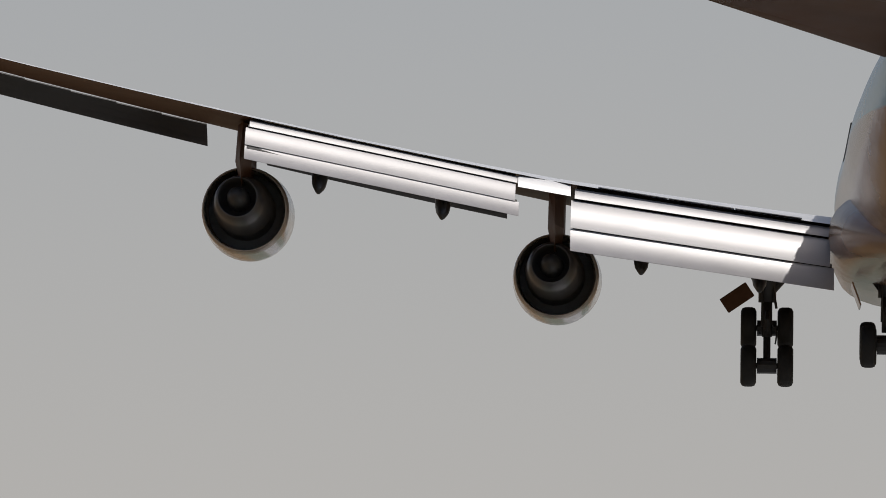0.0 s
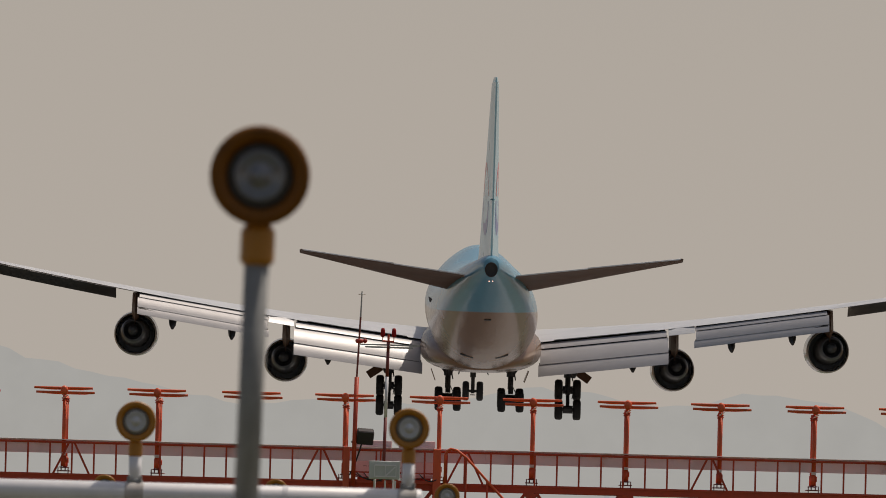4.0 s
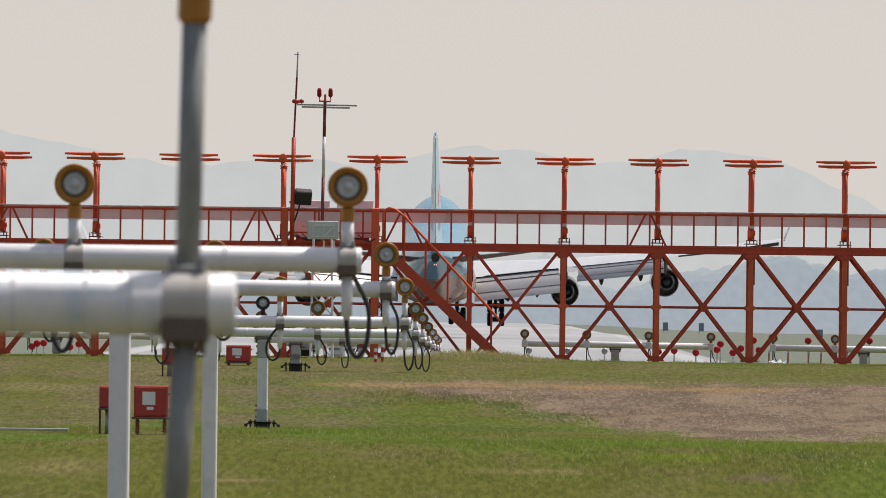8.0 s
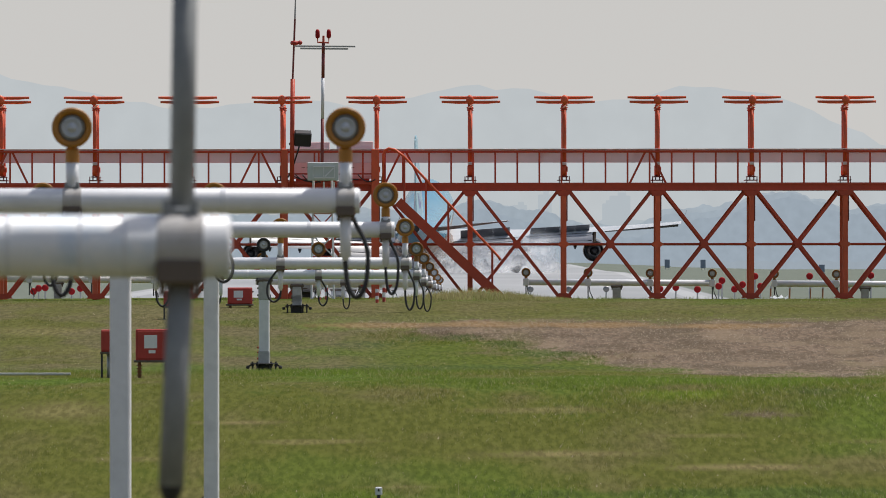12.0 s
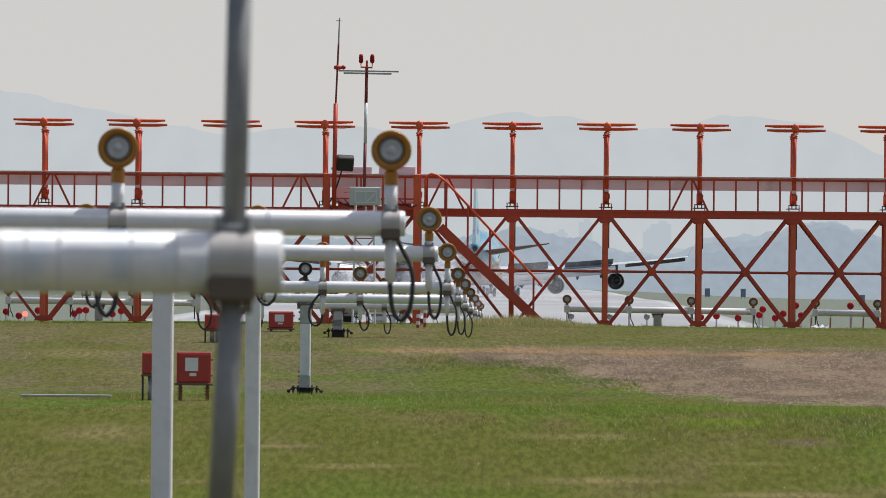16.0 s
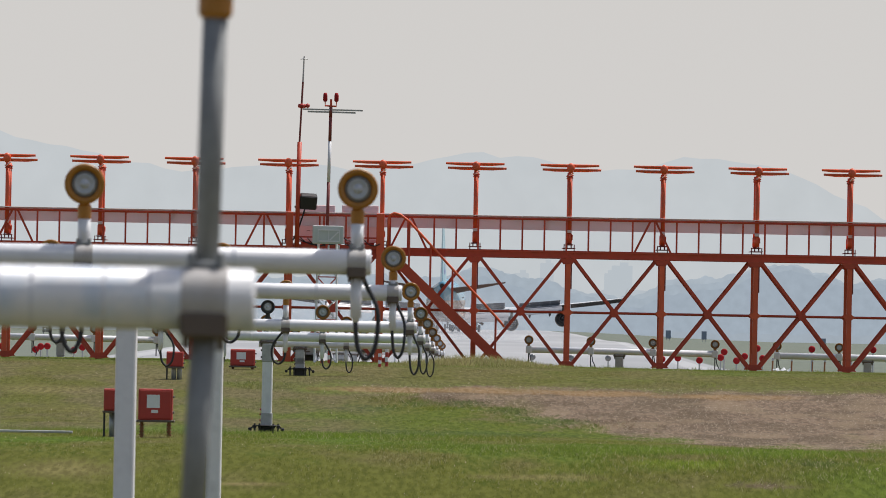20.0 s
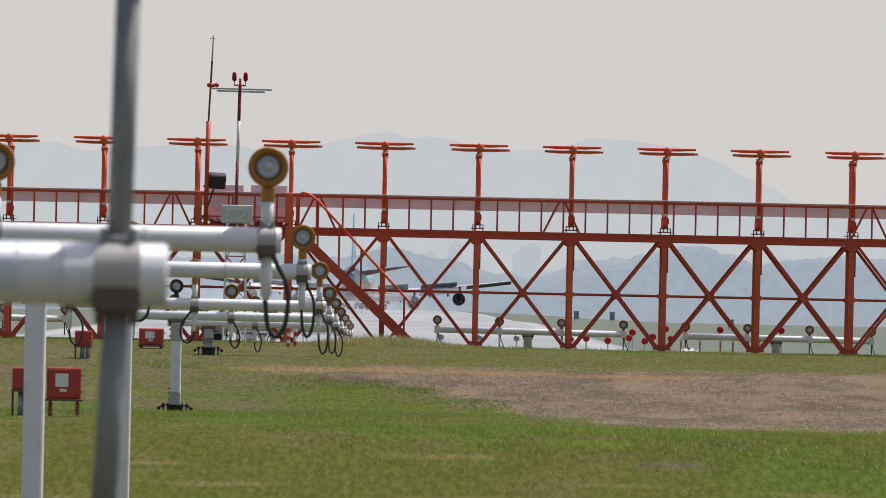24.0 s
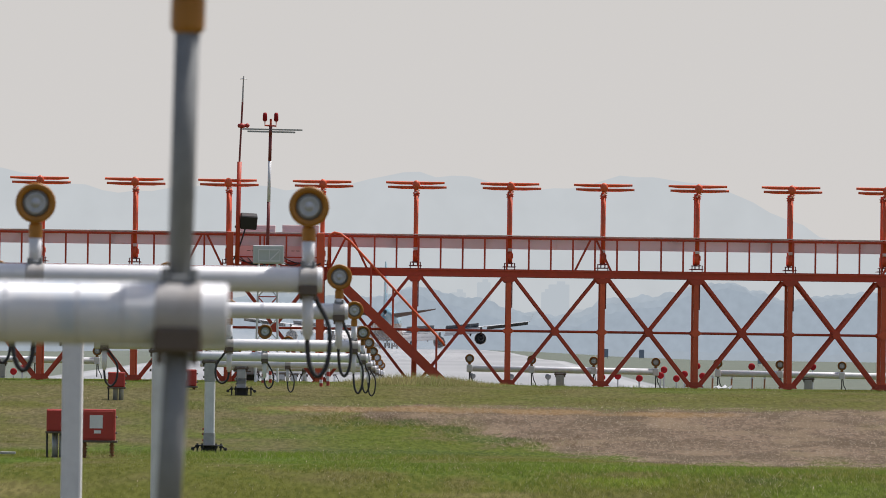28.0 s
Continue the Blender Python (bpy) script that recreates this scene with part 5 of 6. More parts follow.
def build_far_things():
    # twin-lens approach slope unit beside the runway
    e = thing("slope_light_unit", "grey twin-lens approach slope light unit on short legs", "runway light")
    x, y = -38.2, 900.0
    z = ground_z(x, y)
    bm = B()
    box(bm, (x, y, z + 0.60), (0.9, 0.8, 0.46), bev=0.03)
    part("housing", bm, RIM, e)
    for k in (-0.21, 0.21):
        bm = B()
        lathe(bm, [(0.14, -0.43), (0.13, -0.41), (0.0, -0.42)], (x + k, y, z + 0.62), 20)
        part("lens", bm, LENS, e, smooth=True)
    for k in (-0.35, 0.35):
        bm = B()
        tube(bm, [(x + k, y, z - 0.03), (x + k, y, z + 0.38)], 0.04, 8)
        part("leg", bm, GALV, e)
    for x, y, h in ((33.3, 1500, 1.3), (38.9, 1500, 1.3), (38.3, 1000, 0.8)):
        e = thing("runway_sign", "dark blue-grey sign board standing far off in the grass", "sign", "far sign boards")
        bm = B()
        box(bm, (x, y, ground_z(x, y) + 0.3 + h / 2), (0.8 if h > 1 else 0.6, 0.5, h), bev=0.03)
        part("board", bm, mat("blue_grey_board", (0.17, 0.215, 0.28), 0.6), e)
        for k in (-0.25, 0.25):
            bm = B()
            box(bm, (x + k, y, ground_z(x, y) + 0.15), (0.08, 0.08, 0.34))
            part("leg", bm, GALV, e)


build_approach_lights()
build_field_boxes()
build_array()
build_platform()
build_far_things()


# ---- the airliner: x right, y to the nose, z up from the ground under its main wheels ----
APU_Y, APU_Z = -35.2, 8.35
BODY = [(33.4, 0.05, 4.55, 4.65), (32.6, 1.0, 3.75, 5.7), (31.0, 1.9, 3.1, 7.0), (28.5, 2.65, 2.55, 8.35), (25.0, 3.15, 2.15, 9.25), (19.0, 3.25, 2.0, 9.5), (12.0, 3.25, 2.0, 9.38), (7.5, 3.25, 2.0, 8.95),
        (3.0, 3.25, 2.0, 8.55), (-6.0, 3.25, 2.0, 8.5), (-11.0, 3.25, 2.0, 8.5), (-15.0, 3.15, 2.35, 8.5), (-19.0, 2.95, 3.15, 8.55), (-23.0, 2.60, 4.25, 8.65), (-27.0, 2.10, 5.45, 8.78), (-30.5, 1.50, 6.5, 8.88), (-33.2, 0.95, 7.35, 9.02), (-34.6, 0.62, 7.75, 8.98), (-35.2, 0.42, 7.92, 8.86)]


def wing_z(x):
    a = max(0.0, abs(x) - 3.2)
    return 3.62 + 0.113 * a + 0.0017 * a * a


def wing_le(x):
    return 13.0 - 0.918 * (abs(x) - 3.2)


def wing_te(x):
    a = abs(x)
    return -1.6 - 0.24 * (a - 3.2) if a < 12 else -3.7 - 0.675 * (a - 12)


def foil(x, y_le, y_te, z, thick, twist=0.0, n=9):
    """A closed aerofoil ring at span x, lens-shaped with a blunt nose."""
    c = y_le - y_te
    up, lo = [], []
    for i in range(n + 1):
        k = 0.5 - 0.5 * math.cos(math.pi * i / n)
        t = thick * c * (1.48 * math.sqrt(k) - 0.63 * k - 1.76 * k * k + 1.42 * k ** 3 - 0.51 * k ** 4) * 1.0
        cam_z = 0.02 * c * 4 * k * (1 - k)
        dz = math.tan(radians(twist)) * (0.25 - k) * c
        up.append(Vector((x, y_le - k * c, z + t + cam_z + dz)))
        lo.append(Vector((x, y_le - k * c, z - t * 0.8 + cam_z + dz)))
    return up + lo[-1:0:-1]


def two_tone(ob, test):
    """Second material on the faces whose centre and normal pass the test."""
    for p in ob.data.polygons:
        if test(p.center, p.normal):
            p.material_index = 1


def plate(bm, x0, x1, le0, le1, chord0, chord1, ang, thick=0.10, bow=0.06):
    """A tapered panel from span x0 to x1 with its front edge at le0 and le1, dropping back by ang degrees, with a bowed top."""
    rings = []
    for x, le, c in ((x0, le0, chord0), (x1, le1, chord1)):
        up, lo = [], []
        for k in (0.0, 0.12, 0.35, 0.65, 1.0):
            d = Vector((0, -math.cos(radians(ang)), -math.sin(radians(ang))))
            nrm = Vector((0, -math.sin(radians(ang)), math.cos(radians(ang))))
            p = Vector((x, le[0], le[1])) + d * (k * c)
            hgt = thick * (0.35 + 2.2 * k * (1 - k)) if k > 0 else 0.0
            arch = bow * 4 * k * (1 - k)
            up.append(p + nrm * (arch + hgt * 0.5))
            lo.append(p + nrm * (arch - hgt * 0.5 - 0.01))
        rings.append(up + lo[::-1])
    loft(bm, rings)


def core_tilt(bm, s, x, ye, ze):
    """Leans an engine's core: tail up and outwards."""
    c = Vector((s * x, ye + 2.4, ze))
    bmesh.ops.transform(bm, matrix=Matrix.Translation(c) @ Matrix.Rotation(radians(s * 1.6), 4, "Z") @ Matrix.Rotation(radians(-3.2), 4, "X") @ Matrix.Translation(-c), verts=bm.verts)


def slat(bm, s, x0, x1, f0, r0, f1, r1, bow, thick, n=10):
    """A flap slat between the front and rear edges at two spans, arched on top, with top and underside parted."""
    tops, lows = [], []
    for x, f, r in ((x0, f0, r0), (x1, f1, r1)):
        p, q = Vector((s * x, *f)), Vector((s * x, *r))
        nrm = Vector((0, -(p.z - q.z), p.y - q.y)).normalized()
        if nrm.z < 0:
            nrm = -nrm
        top, low = [], []
        for i in range(n + 1):
            k = 1 - math.cos(math.pi / 2 * i / n)
            c = p.lerp(q, k)
            arch = bow * 4 * k * (1 - k)
            top.append(c + nrm * arch)
            low.append(c + nrm * (arch * 0.5 - thick * min(1.0, 6 * k) * (1 - k) - 0.012))
        tops.append(top)
        lows.append(low)
    for rows in (tops, lows):
        vs = [[bm.verts.new(p) for p in row] for row in rows]
        for i in range(n):
            f = bm.faces.new((vs[0][i], vs[0][i + 1], vs[1][i + 1], vs[1][i]))
            f.smooth = True
    for j in (0, 1):
        bm.faces.new([bm.verts.new(p) for p in tops[j] + lows[j][::-1]])
    for i in (0, n):
        bm.faces.new([bm.verts.new(p) for p in (tops[0][i], tops[1][i], lows[1][i], lows[0][i])])


def build_airliner():
    pl = thing("airliner", "light blue and silver four-engined jumbo jet with flaps and gear down", "airliner")
    # fuselage
    bm = B()
    rings = []
    stations = []
    for i in range(len(BODY) - 1):
        a, b, c, d = (Vector(BODY[max(i - 1, 0)]), Vector(BODY[i]), Vector(BODY[i + 1]), Vector(BODY[min(i + 2, len(BODY) - 1)]))
        ma, mb = (c - a) / max(1e-3, abs(c[0] - a[0])) * abs(c[0] - b[0]), (d - b) / max(1e-3, abs(d[0] - b[0])) * abs(c[0] - b[0])
        for k in range(4):
            u = k / 4
            stations.append(b * (2 * u ** 3 - 3 * u * u + 1) + ma * (u ** 3 - 2 * u * u + u) + c * (3 * u * u - 2 * u ** 3) + mb * (u ** 3 - u * u))
    stations.append(Vector(BODY[-1]))
    for y, hw, zb, zt in stations:
        zc, hh = (zb + zt) / 2, (zt - zb) / 2
        ring = []
        for k in range(72):
            t = 2 * math.pi * k / 72
            c, s = math.cos(t), math.sin(t)
            # a wide lower lobe with a slimmer crown ahead of the wing
            slim = 1.0
            if y > 4 and s > 0:
                slim = 1 - 0.30 * s * s * min(1, (zt - 8.5) / 1.1)
            ring.append((hw * slim * c, y, zc + hh * s))
        rings.append(ring)
    loft(bm, rings)
    f = part("fuselage", bm, FUSE, pl, smooth=True)
    # wing-to-body fairing
    bm = B()
    rings = []
    for y, hw, zb, zt in ((15.5, 0.4, 2.6, 2.8), (13.5, 2.2, 1.95, 3.2), (10.0, 3.3, 1.72, 4.3), (2.0, 3.72, 1.70, 4.9), (-4.0, 3.7, 1.75, 4.8), (-8.0, 3.2, 1.85, 4.1), (-11.5, 2.0, 2.0, 3.1), (-13.0, 0.4, 2.1, 2.3)):
        rings.append([(hw * math.copysign(abs(math.cos(t)) ** 0.75, math.cos(t)), y, (zb + zt) / 2 + (zt - zb) / 2 * math.copysign(abs(math.sin(t)) ** 0.8, math.sin(t))) for t in (2 * math.pi * k / 32 for k in range(32))])
    loft(bm, rings)
    part("belly_fairing", bm, SILVER, pl, smooth=True)
    # cabin windows
    bm = B()
    box(bm, (0, 0, 0), (0.06, 0.25, 0.36), bev=0.02)
    win = part("cabin_window", bm, DARK, pl)
    win.matrix_basis = pose(3.135, 24.0, 6.05)
    for s in (-1, 1):
        for i in range(54):
            if s < 0 or i:
                shared("cabin_window", win.data, pl, pose(s * 3.135, 24.0 - 0.62 * i, 6.05))
    # exhaust and tail lights
    bm = B()
    lathe(bm, [(0.0, -35.30), (0.29, -35.30), (0.33, -35.36), (0.37, -35.36), (0.38, -34.9)], (0, 0, 0), 24)
    bmesh.ops.transform(bm, matrix=Matrix.Translation((0, 0, APU_Z - 0.16)) @ Matrix.Diagonal((1, 1, 1.15, 1)), verts=bm.verts)
    part("exhaust", bm, DARK, pl, smooth=True)
    for s in (-1, 1):
        bm = B()
        lathe(bm, [(0, 0.03), (0.03, 0.02), (0.035, 0), (0.02, -0.02), (0, -0.03)], (0.10 * s, -34.80, 7.52), 10)
        part("tail_light", bm, glow("tail_light_white", (1, 0.62, 0.48), 3.0), pl, "lit white tail light")
    for s in (-1, 1):
        bm = B()
        box(bm, (s * 1.05, -17.3, 2.95), (0.80, 0.28, 0.05), Euler((-0.23, s * -0.28, 0)).to_matrix(), 0.01)
        part("outflow_vent", bm, DARK, pl)
    # small vents and the dark seals of the tailplane cut-outs
    for s in (-1, 1):
        bm = B()
        box(bm, (s * 2.26, -19.0, 4.35), (0.05, 0.5, 0.08), Euler((0.3, 0, s * 0.15)).to_matrix(), 0.01)
        part("static_vent", bm, DARK, pl)
        bm = B()
        tube(bm, [(s * 1.52, -27.6, 6.35), (s * 1.66, -26.0, 6.0), (s * 1.95, -24.4, 5.62)], [0.05, 0.07, 0.04], 8)
        part("tailplane_seal", bm, DARK, pl)
    bm = B()
    box(bm, (0, -26.2, 5.20), (0.42, 0.2, 0.05), Euler((-0.29, 0, 0)).to_matrix(), 0.015)
    part("access_panel", bm, DARK, pl)
    # fin and rudder
    def slab(y0, y1, z, t):
        c = y0 - y1
        pts = []
        for k, q in ((0, 0.0), (0.1, 0.62), (0.3, 1.0), (0.6, 0.85), (1.0, 0.28)):
            pts.append((q, y0 - k * c))
        return [(t * q / 2, y, z) for q, y in pts] + [(-t * q / 2, y, z) for q, y in pts[:0:-1]]
    bm = B()
    loft(bm, [slab(-19.5, -31.8, 8.3, 1.25), slab(-21.3, -32.2, 9.6, 1.10), slab(-31.9, -35.05, 18.9, 0.42), slab(-33.3, -35.1, 19.3, 0.22)])
    fin = part("fin", bm, FINPAINT, pl, smooth=False)
    bm = B()
    def rud(y0, y1, z, t):
        return [(t / 2, y0, z), (0.05, y1, z), (-0.05, y1, z), (-t / 2, y0, z)]
    loft(bm, [rud(-31.85, -34.3, 8.95, 0.36), rud(-33.05, -35.45, 12.2, 0.28)])
    part("lower_rudder", bm, FINPAINT, fin)
    bm = B()
    loft(bm, [rud(-33.09, -35.48, 12.28, 0.28), rud(-35.15, -37.1, 19.0, 0.13)])
    part("upper_rudder", bm, FINPAINT, fin)
    # round emblem on both sides of the fin, in two plain colours
    for s in (-1, 1):
        for half, m in ((1, LOGORED), (-1, LOGOBLUE)):
            bm = B()
            cy, cz, r = -29.9, 12.3, 2.0
            pts = []
            for k in range(17):
                t = math.pi * k / 16
                pts.append((cy + r * math.cos(t), cz + half * (0.14 + r * math.sin(t))))
            def side(y, z):
                k = (z - 9.6) / 9.3
                le, te, t = -21.3 - 10.6 * k, -32.2 - 2.85 * k, 1.10 - 0.68 * k
                c = (le - y) / (le - te)
                return s * (t / 2 * float(np.interp(c, (0, 0.1, 0.3, 0.6, 1.0), (0.0, 0.62, 1.0, 0.85, 0.28))) + 0.012)
            vs = [bm.verts.new((side(y, z), y, z)) for y, z in pts]
            vi = [bm.verts.new((side(y, z) - s * 0.05, y, z)) for y, z in pts]
            for k in range(1, 8):
                bm.faces.new((vs[k], vs[k + 1], vs[15 - k], vs[16 - k]) if k < 7 else (vs[7], vs[8], vs[9]))
            bm.faces.new((vs[0], vs[1], vs[15], vs[16]))
            for k in range(16):
                bm.faces.new((vs[k], vs[k + 1], vi[k + 1], vi[k]))
            bmesh.ops.recalc_face_normals(bm, faces=bm.faces)
            part("emblem", bm, m, fin)
    # tailplanes
    elevators = []
    for s in (-1, 1):
        bm = B()
        rr = []
        for x, le, te, z in ((0.6, -22.0, -30.3, 6.84), (1.4, -22.8, -30.6, 6.98), (11.0, -33.2, -35.2, 8.92), (11.08, -33.9, -35.2, 8.94)):
            rr.append([Vector((s * p.x, p.y, p.z)) for p in foil(x, le, te, z, 0.055, -7.5, 7)])
        loft(bm, rr)
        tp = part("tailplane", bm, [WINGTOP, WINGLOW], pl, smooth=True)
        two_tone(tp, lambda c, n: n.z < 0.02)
        for x0, x1 in ((1.5, 5.62), (5.63, 10.9)):
            bm = B()
            def ez(x):
                return 7.72 + (x - 1.4) / 9.6 * 1.31
            def ey(x):
                return -30.66 - (x - 1.4) / 9.6 * 4.58
            c0, c1 = 2.25 - 0.15 * x0, 2.25 - 0.15 * x1
            plate(bm, s * x0, s * x1, (ey(x0), ez(x0)), (ey(x1), ez(x1)), c0, c1, -3.5 if x0 < 5 else -5.0, 0.16, 0.0)
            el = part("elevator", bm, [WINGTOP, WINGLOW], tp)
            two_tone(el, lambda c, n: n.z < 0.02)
            root, tip = Vector((x0, ey(x0), ez(x0))), Vector((x1, ey(x1), ez(x1)))
            for v in (root, tip):
                v.x *= s
            elevators.append((el, root, (tip - root).normalized() * s))
    # wings
    wings, engines = [], []
    for s in (-1, 1):
        bm = B()
        rr = []
        for x in (2.2, 3.2, 5, 8, 11, 12, 15, 18, 21, 24, 27, 30, 31.4, 31.7):
            t = 0.062 - 0.0009 * x
            rr.append([Vector((s * p.x, p.y, p.z)) for p in foil(x, wing_le(x), wing_te(x) + (0.0 if x < 31.6 else 0.4), wing_z(x), t, 0.05 - 0.035 * x, 10)])
        loft(bm, rr)
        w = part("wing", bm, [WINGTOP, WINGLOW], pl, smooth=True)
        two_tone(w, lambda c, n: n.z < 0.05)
        wings.append((w, s))
        # winglet
        bm = B()
        zt = wing_z(31.7)
        loft(bm, [[Vector((s * 31.65 + s * q * 0.04, y, zt + 0.05)) for q, y in ((0, -13.4), (1, -14.6), (0, -16.9), (-1, -14.6))], [Vector((s * 32.25 + s * q * 0.03, y, zt + 1.75)) for q, y in ((0, -16.3), (1, -16.7), (0, -17.6), (-1, -16.7))]])
        part("winglet", bm, WINGTOP, w)
        # triple-slotted flaps: each slat by the way back and down of its front and rear edge from the wing's trailing edge
        for xa, xb, n in ((3.6, 11.3, 1.0), (13.0, 20.75, 0.62)):
            def edge(x, back, down):
                return (wing_te(x) - back * n, wing_z(x) + 0.03 - down * n)
            for nm, b0, d0, b1, d1, bow, reach in (("fore_flap", -0.14, 0.10, 0.44, 0.43, 0.03, 0.0), ("mid_flap", 0.40, 0.50, 1.46, 1.38, 0.08, 0.05), ("aft_flap", 1.42, 1.41, 2.02, 2.10, 0.04, -0.06)):
                x0, x1 = xa + reach, xb + (0.10 if nm != "fore_flap" else 0.0)
                bm = B()
                slat(bm, s, x0, x1, edge(x0, b0, d0), edge(x0, b1, d1), edge(x1, b0, d0), edge(x1, b1, d1), bow * n, 0.10 * n)
                part(nm, bm, FLAP, w)
                # near-black sheet behind each gap, standing in for the slot's shade
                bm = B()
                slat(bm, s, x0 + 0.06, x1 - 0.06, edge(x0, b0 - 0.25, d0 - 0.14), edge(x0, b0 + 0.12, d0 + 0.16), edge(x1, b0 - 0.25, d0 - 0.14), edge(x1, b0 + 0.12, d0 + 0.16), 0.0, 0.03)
                part("slot_shade_sheet", bm, DARK, w)
            for q in (0.28, 0.74):
                x = xa + (xb - xa) * q
                yy, zz = edge(x, -0.9, 0.22)
                bm = B()
                lathe(bm, [(0.0, 1.5), (0.20, 1.1), (0.30, 0.5), (0.32, -0.6), (0.27, -1.4), (0.13, -2.0), (0.0, -2.15)], (0, 0, 0), 14)
                bmesh.ops.transform(bm, matrix=Matrix.Translation((s * x, yy + 0.2, zz - 1.25 * n)) @ Matrix.Rotation(radians(24), 4, "X") @ Matrix.Diagonal((0.8, 1, 1.15, 1)), verts=bm.verts)
                part("track_fairing", bm, STRUT, w, smooth=True)
        # fixed panel between the flaps, over the inner engine
        bm = B()
        slat(bm, s, 11.42, 12.98, (wing_te(11.42) + 0.2, wing_z(11.42) + 0.06), (wing_te(11.42) - 0.55, wing_z(11.42) - 0.36), (wing_te(12.98) + 0.2, wing_z(12.98) + 0.06), (wing_te(12.98) - 0.55, wing_z(12.98) - 0.36), 0.02, 0.12)
        part("inboard_aileron", bm, WINGTOP, w)
        # leading edge flaps, seen below the outer wing
        for i in range(7):
            x0, x1 = 22.3 + i * 1.28, 22.3 + (i + 1) * 1.28 + 0.02
            bm = B()
            plate(bm, s * x0, s * x1, (wing_le(x0) + 0.85, wing_z(x0) - 0.66), (wing_le(x1) + 0.85, wing_z(x1) - 0.66), 0.92, 0.88, -42, 0.10, 0.05)
            part("leading_edge_flap", bm, LEFLAP, w, "dark drooped leading edge flap" if i == 0 else "")
        for i in range(6):
            x0, x1 = 13.5 + i * 1.18, 13.5 + (i + 1) * 1.18 + 0.02
            bm = B()
            plate(bm, s * x0, s * x1, (wing_le(x0) + 1.0, wing_z(x0) - 0.80), (wing_le(x1) + 1.0, wing_z(x1) - 0.80), 1.15, 1.15, -42, 0.10, 0.05)
            part("leading_edge_flap", bm, LEFLAP, w)
        # engines on pylons
        for x, ye, ze in ((11.9, -0.5, 2.15), (21.0, -7.3, 3.62)):
            bm = B()
            lathe(bm, [(r * 0.96, a) for r, a in ((1.18, 2.2), (1.24, 0.25), (1.26, 0.0), (1.30, 0.0), (1.36, 0.8), (1.40, 2.0), (1.42, 3.0), (1.36, 4.2), (1.26, 4.75), (1.18, 4.8), (1.10, 4.5), (1.08, 3.4))], (s * x, ye, ze), 40)
            en = part("engine", bm, NACELLE, pl, smooth=True)
            engines.append((en, s))
            bm = B()
            lathe(bm, [(1.13, 1.5), (1.06, 1.7), (0.0, 1.8)], (s * x, ye, ze), 36)
            part("fan_duct", bm, DUCT, en, smooth=True)
            bm = B()
            lathe(bm, [(0.90, 1.75), (0.88, 0.3), (0.76, -0.9), (0.60, -1.9), (0.56, -1.9), (0.54, -1.2)], (s * x, ye, ze), 32)
            core_tilt(bm, s, x, ye, ze)
            part("core_cowl", bm, HOT, en, smooth=True)
            bm = B()
            lathe(bm, [(0.55, -1.0), (0.36, -1.2), (0.28, -2.1), (0.0, -2.7)], (s * x, ye, ze), 24)
            core_tilt(bm, s, x, ye, ze)
            part("exhaust_cone", bm, STRUT, en, smooth=True)
            bm = B()
            zt2 = wing_z(x) - 0.15
            loft(bm, [[(s * x + q * 0.10, y, ze + 0.62) for q, y in ((0, ye + 4.3), (1, ye + 2.4), (1, ye - 0.2), (0, ye - 1.7), (-1, ye - 0.2), (-1, ye + 2.4))],
                      [(s * x + q * 0.24, y, ze + 1.35) for q, y in ((0, ye + 4.0), (1, ye + 2.2), (1, ye - 0.9), (0, ye - 3.1), (-1, ye - 0.9), (-1, ye + 2.2))],
                      [(s * x + q * 0.22, y, zt2 + 0.1) for q, y in ((0, wing_le(x) + 0.2), (1, wing_le(x) - 1.2), (1, wing_te(x) + 2.6), (0, wing_te(x) + 1.2), (-1, wing_te(x) + 2.6), (-1, wing_le(x) - 1.2))]])
            part("pylon", bm, WINGLOW, en)
    # spoilers, hinged on the rear spar
    spoilers = []
    for s in (-1, 1):
        for xa, xb in ((4.5, 6.5), (6.53, 8.5), (8.53, 10.6), (13.1, 14.9), (14.93, 16.75), (16.78, 18.6), (18.63, 20.4)):
            xm = (xa + xb) / 2
            ya, za = wing_te(xm) + 1.5, wing_z(xm) + (0.19 if xm < 12 else 0.15)
            c = 1.5 if xm < 12 else 1.35
            sl_y = (wing_te(xb) - wing_te(xa)) / (xb - xa) * s
            sl_z = (wing_z(xb) - wing_z(xa)) / (xb - xa) * s
            bm = B()
            h = (xb - xa) / 2
            plate(bm, -h, h, (-h * sl_y, -h * sl_z), (h * sl_y, h * sl_z), c, c, 4, 0.04, 0.0)
            o = part("spoiler", bm, [WINGTOP, SPOIL], pl)
            two_tone(o, lambda cc, n: n.z < -0.4)
            o.matrix_basis = pose(s * xm, ya, za)
            spoilers.append((o, Vector((1, sl_y, sl_z)).normalized()))
    # landing gear
    def wheel_mesh(r, w):
        bm = B()
        lathe(bm, [(r * 0.5, -w * 0.44), (r * 0.80, -w * 0.50), (r * 0.95, -w * 0.40), (r, -w * 0.2), (r, w * 0.2), (r * 0.95, w * 0.40), (r * 0.80, w * 0.50), (r * 0.5, w * 0.44)], (0, 0, 0), 24)
        bmesh.ops.transform(bm, matrix=Matrix.Rotation(radians(90), 4, "Z"), verts=bm.verts)
        return bm
    bogies = []
